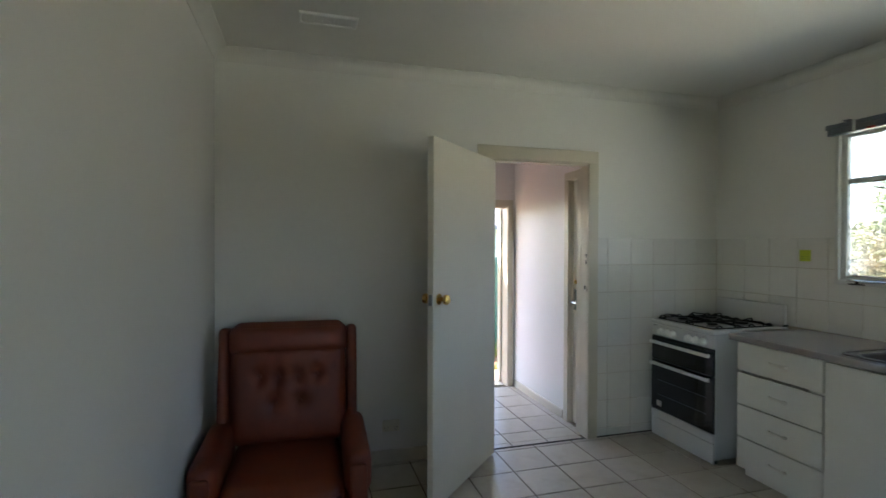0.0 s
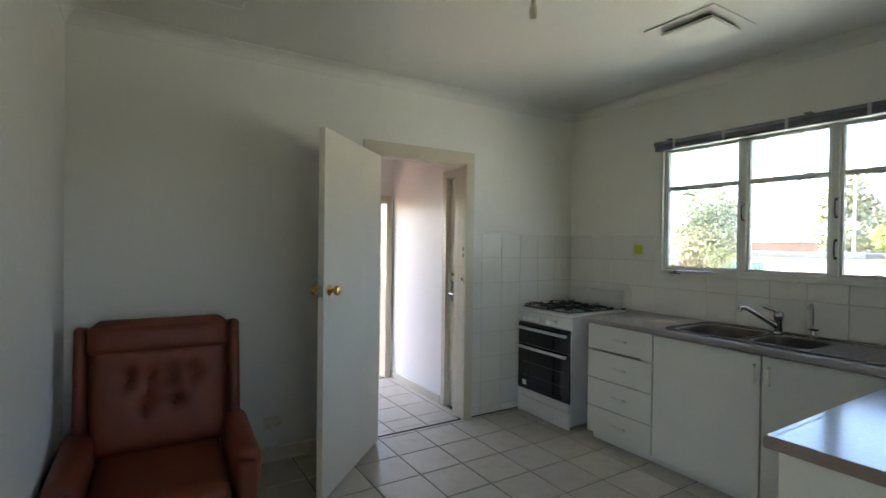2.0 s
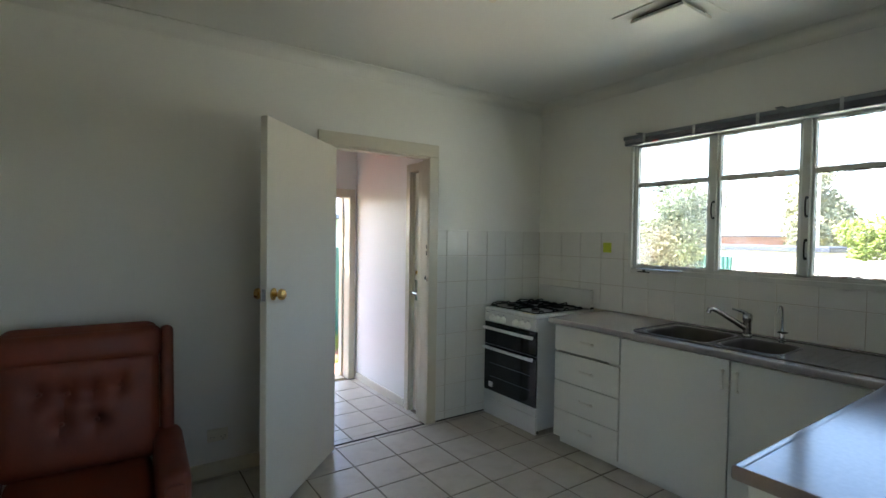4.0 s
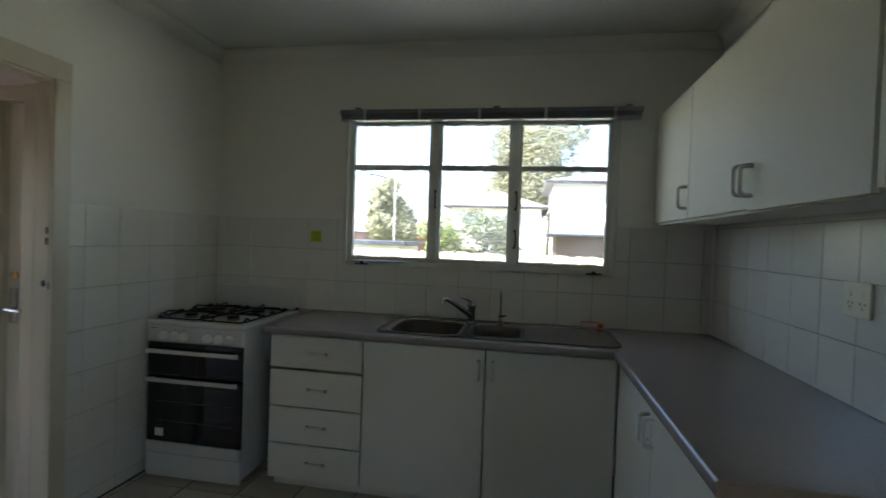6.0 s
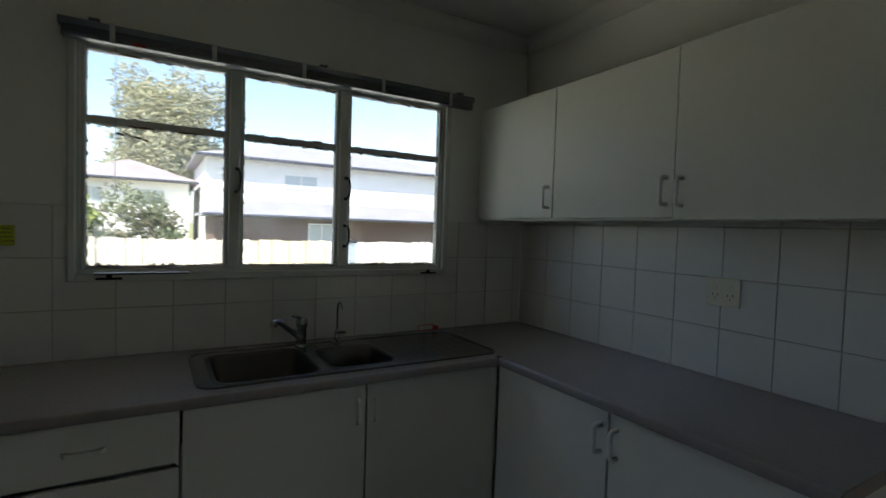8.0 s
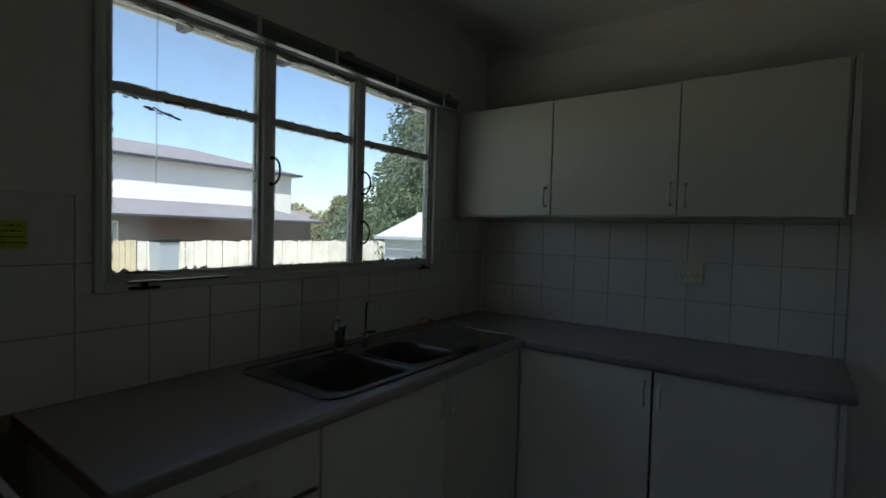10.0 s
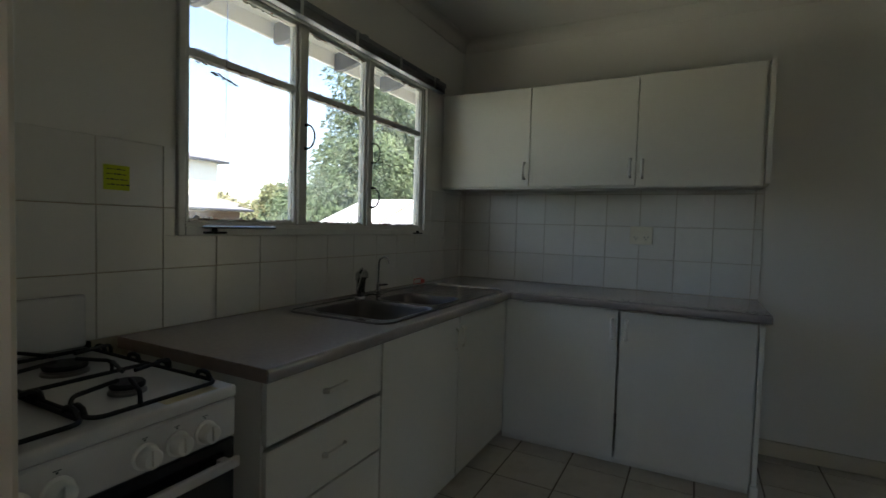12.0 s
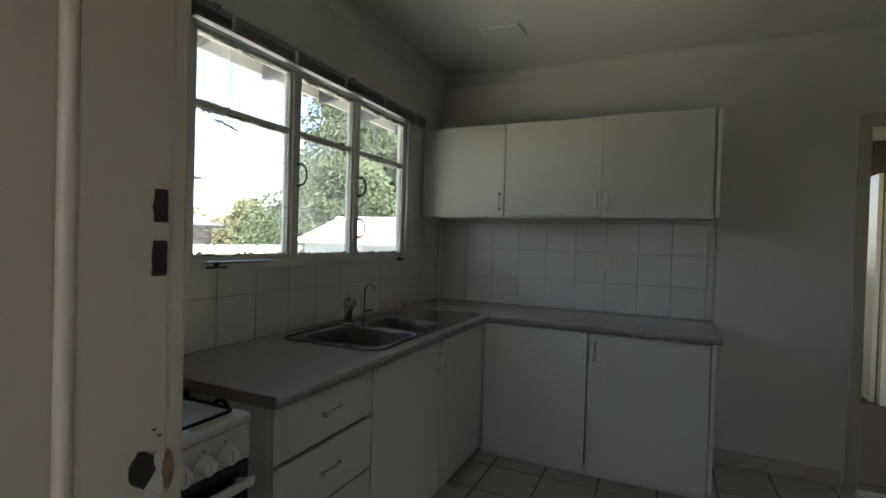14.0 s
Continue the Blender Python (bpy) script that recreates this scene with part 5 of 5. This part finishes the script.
# grass tufts by the green fence
rng = np.random.default_rng(5)
vs, fs = [], []
for _ in range(5200):
    x, y = rng.uniform(0.5, 5.5), (rng.uniform(7.6, 8.4) if rng.random() < 0.45 else rng.normal(6.75, 0.22))
    h = rng.uniform(0.06, 0.3)
    a = rng.uniform(0, 6.28)
    i = len(vs)
    vs += [(x - 0.01 * math.cos(a), y - 0.01 * math.sin(a), GZ + 0.04), (x + 0.01 * math.cos(a), y + 0.01 * math.sin(a), GZ + 0.04), (x + rng.uniform(-0.05, 0.05), y + rng.uniform(-0.05, 0.05), GZ + h)]
    fs.append((i, i + 1, i + 2))
me = bpy.data.meshes.new("weeds")
me.from_pydata(vs, [], fs)
me.materials.append(LEAF_Y)
tagged(new("weeds", me), label="patch of green weeds at the foot of the fence", category="weeds", kind="stuff")

# ---- tiles, last ----
MESHES = {}


def tile_piece(parent, name, axis, u0, u1, v0, v1, at, out, thick, material, bev):
    """A tile as an object of its own, on a shared mesh by size. axis: x = wall facing along x, y, or z for floors; at: the backing plane, out: +1 or -1."""
    w, h = round(u1 - u0, 4), round(v1 - v0, 4)
    if w < 0.012 or h < 0.012:
        return
    key = (axis, w, h, out, material.name)
    if key not in MESHES:
        bm = B()
        a, b = sorted((0, out * thick))
        if axis == "x":
            box(bm, a, b, -w / 2, w / 2, -h / 2, h / 2)
        elif axis == "y":
            box(bm, -w / 2, w / 2, a, b, -h / 2, h / 2)
        else:
            box(bm, -w / 2, w / 2, -h / 2, h / 2, a, b)
        k = {"x": 0, "y": 1, "z": 2}[axis]
        es = [e for e in bm.edges if all(abs(v.co[k] - out * thick) < 1e-6 for v in e.verts)]
        bmesh.ops.bevel(bm, geom=es, offset=bev, segments=1, affect="EDGES")
        me = bpy.data.meshes.new(name)
        bm.to_mesh(me)
        bm.free()
        me.materials.append(material)
        MESHES[key] = me
    ob = new(name, MESHES[key])
    mu, mv = (u0 + u1) / 2, (v0 + v1) / 2
    p = {"x": (at, mu, mv), "y": (mu, at, mv), "z": (mu, mv, at)}[axis]
    ob.parent = parent
    ob.location = Vector(p) - ORIGIN[parent.name]
    r = TR.uniform
    ob.rotation_euler = (r(-1, 1) * 0.0016, r(-1, 1) * 0.0016, 0) if axis == "z" else (0, r(-1, 1) * 0.0012, 0) if axis == "x" else (r(-1, 1) * 0.0012, 0, 0)


TR = random.Random(21)


def tiling(parent, name, axis, u0, u1, v0, v1, uo, vo, pitch, gap, at, out, thick, material, bev=0.0015, holes=()):
    """Tiles on a grid through (uo, vo), cut at the region's edges; tiles whose middle lies in a hole are left out, those that cross one are cut."""
    k0, k1 = math.floor((u0 - uo) / pitch), math.ceil((u1 - uo) / pitch)
    j0, j1 = math.floor((v0 - vo) / pitch), math.ceil((v1 - vo) / pitch)
    for k in range(k0, k1):
        for j in range(j0, j1):
            a, b = max(u0, uo + k * pitch + gap / 2), min(u1, uo + (k + 1) * pitch - gap / 2)
            c, d = max(v0, vo + j * pitch + gap / 2), min(v1, vo + (j + 1) * pitch - gap / 2)
            if b <= a or d <= c:
                continue
            rects = [(a, b, c, d)]
            for h in holes:
                cut = []
                for a, b, c, d in rects:
                    if b <= h[0] or a >= h[1] or d <= h[2] or c >= h[3]:
                        cut.append((a, b, c, d))
                        continue
                    cut += [(a, b, c, h[2])] if c < h[2] else []
                    cut += [(a, b, h[3], d)] if d > h[3] else []
                    lo, hi = max(c, h[2]), min(d, h[3])
                    cut += [(a, h[0], lo, hi)] if a < h[0] else []
                    cut += [(h[1], b, lo, hi)] if b > h[1] else []
                rects = cut
            for a, b, c, d in rects:
                tile_piece(parent, name, axis, a, b, c, d, at, out, thick, material, bev)


P = 0.2065
structure("grout_north", boxes((2.274, 3.399, YN - 0.003, YN - 0.0005, 0.0, 1.514)), GROUT)
structure("grout_east", boxes((3.3970, 3.3995, 0.001, 0.555, 0.9, 1.514), (3.3970, 3.3995, 0.555, 2.289, 0.9, 1.214), (3.3970, 3.3995, 2.289, YN - 0.004, 0.0, 1.514)), GROUT)
structure("grout_south", boxes((1.458, 3.396, 0.0005, 0.003, 0.9, 1.545)), GROUT)
tiling(wall_n, "tile", "y", 2.275, 3.392, 0.004, 1.516, 2.778, 0.896, P, 0.0028, YN - 0.0005, -1, 0.0065, TILE)
tiling(wall_e, "tile", "x", 0.010, YN - 0.008, 0.902, 1.516, 2.334, 0.896, P, 0.0028, 3.3995, -1, 0.0065, TILE, holes=((0.555, 2.289, 1.214, 2.3),))
tiling(wall_s, "tile", "y", 1.460, 3.390, 0.902, 1.544, 2.122, 0.896, P, 0.0028, 0.0005, 1, 0.0065, TILE)
FP = 0.308
fl = bpy.data.objects["floor"]
lf = bpy.data.objects["laundry_floor"]
tiling(fl, "tile", "z", XW + 0.002, XE - 0.002, YS + 0.002, YN - 0.002, 1.440, 1.026, FP, 0.009, -0.004, 1, 0.004, FTILE, 0.0012)
tiling(lf, "tile", "z", 0.905, LX - 0.002, YN + 0.082, LY - 0.002, 1.885, 3.47, 0.288, 0.009, -0.004, 1, 0.004, FTILE, 0.0012)
tiling(lf, "tile", "z", 1.405, 2.185, YN + 0.019, YN + 0.079, 1.885, 3.47 - 0.288, 0.288, 0.009, -0.004, 1, 0.004, FTILE, 0.0012)
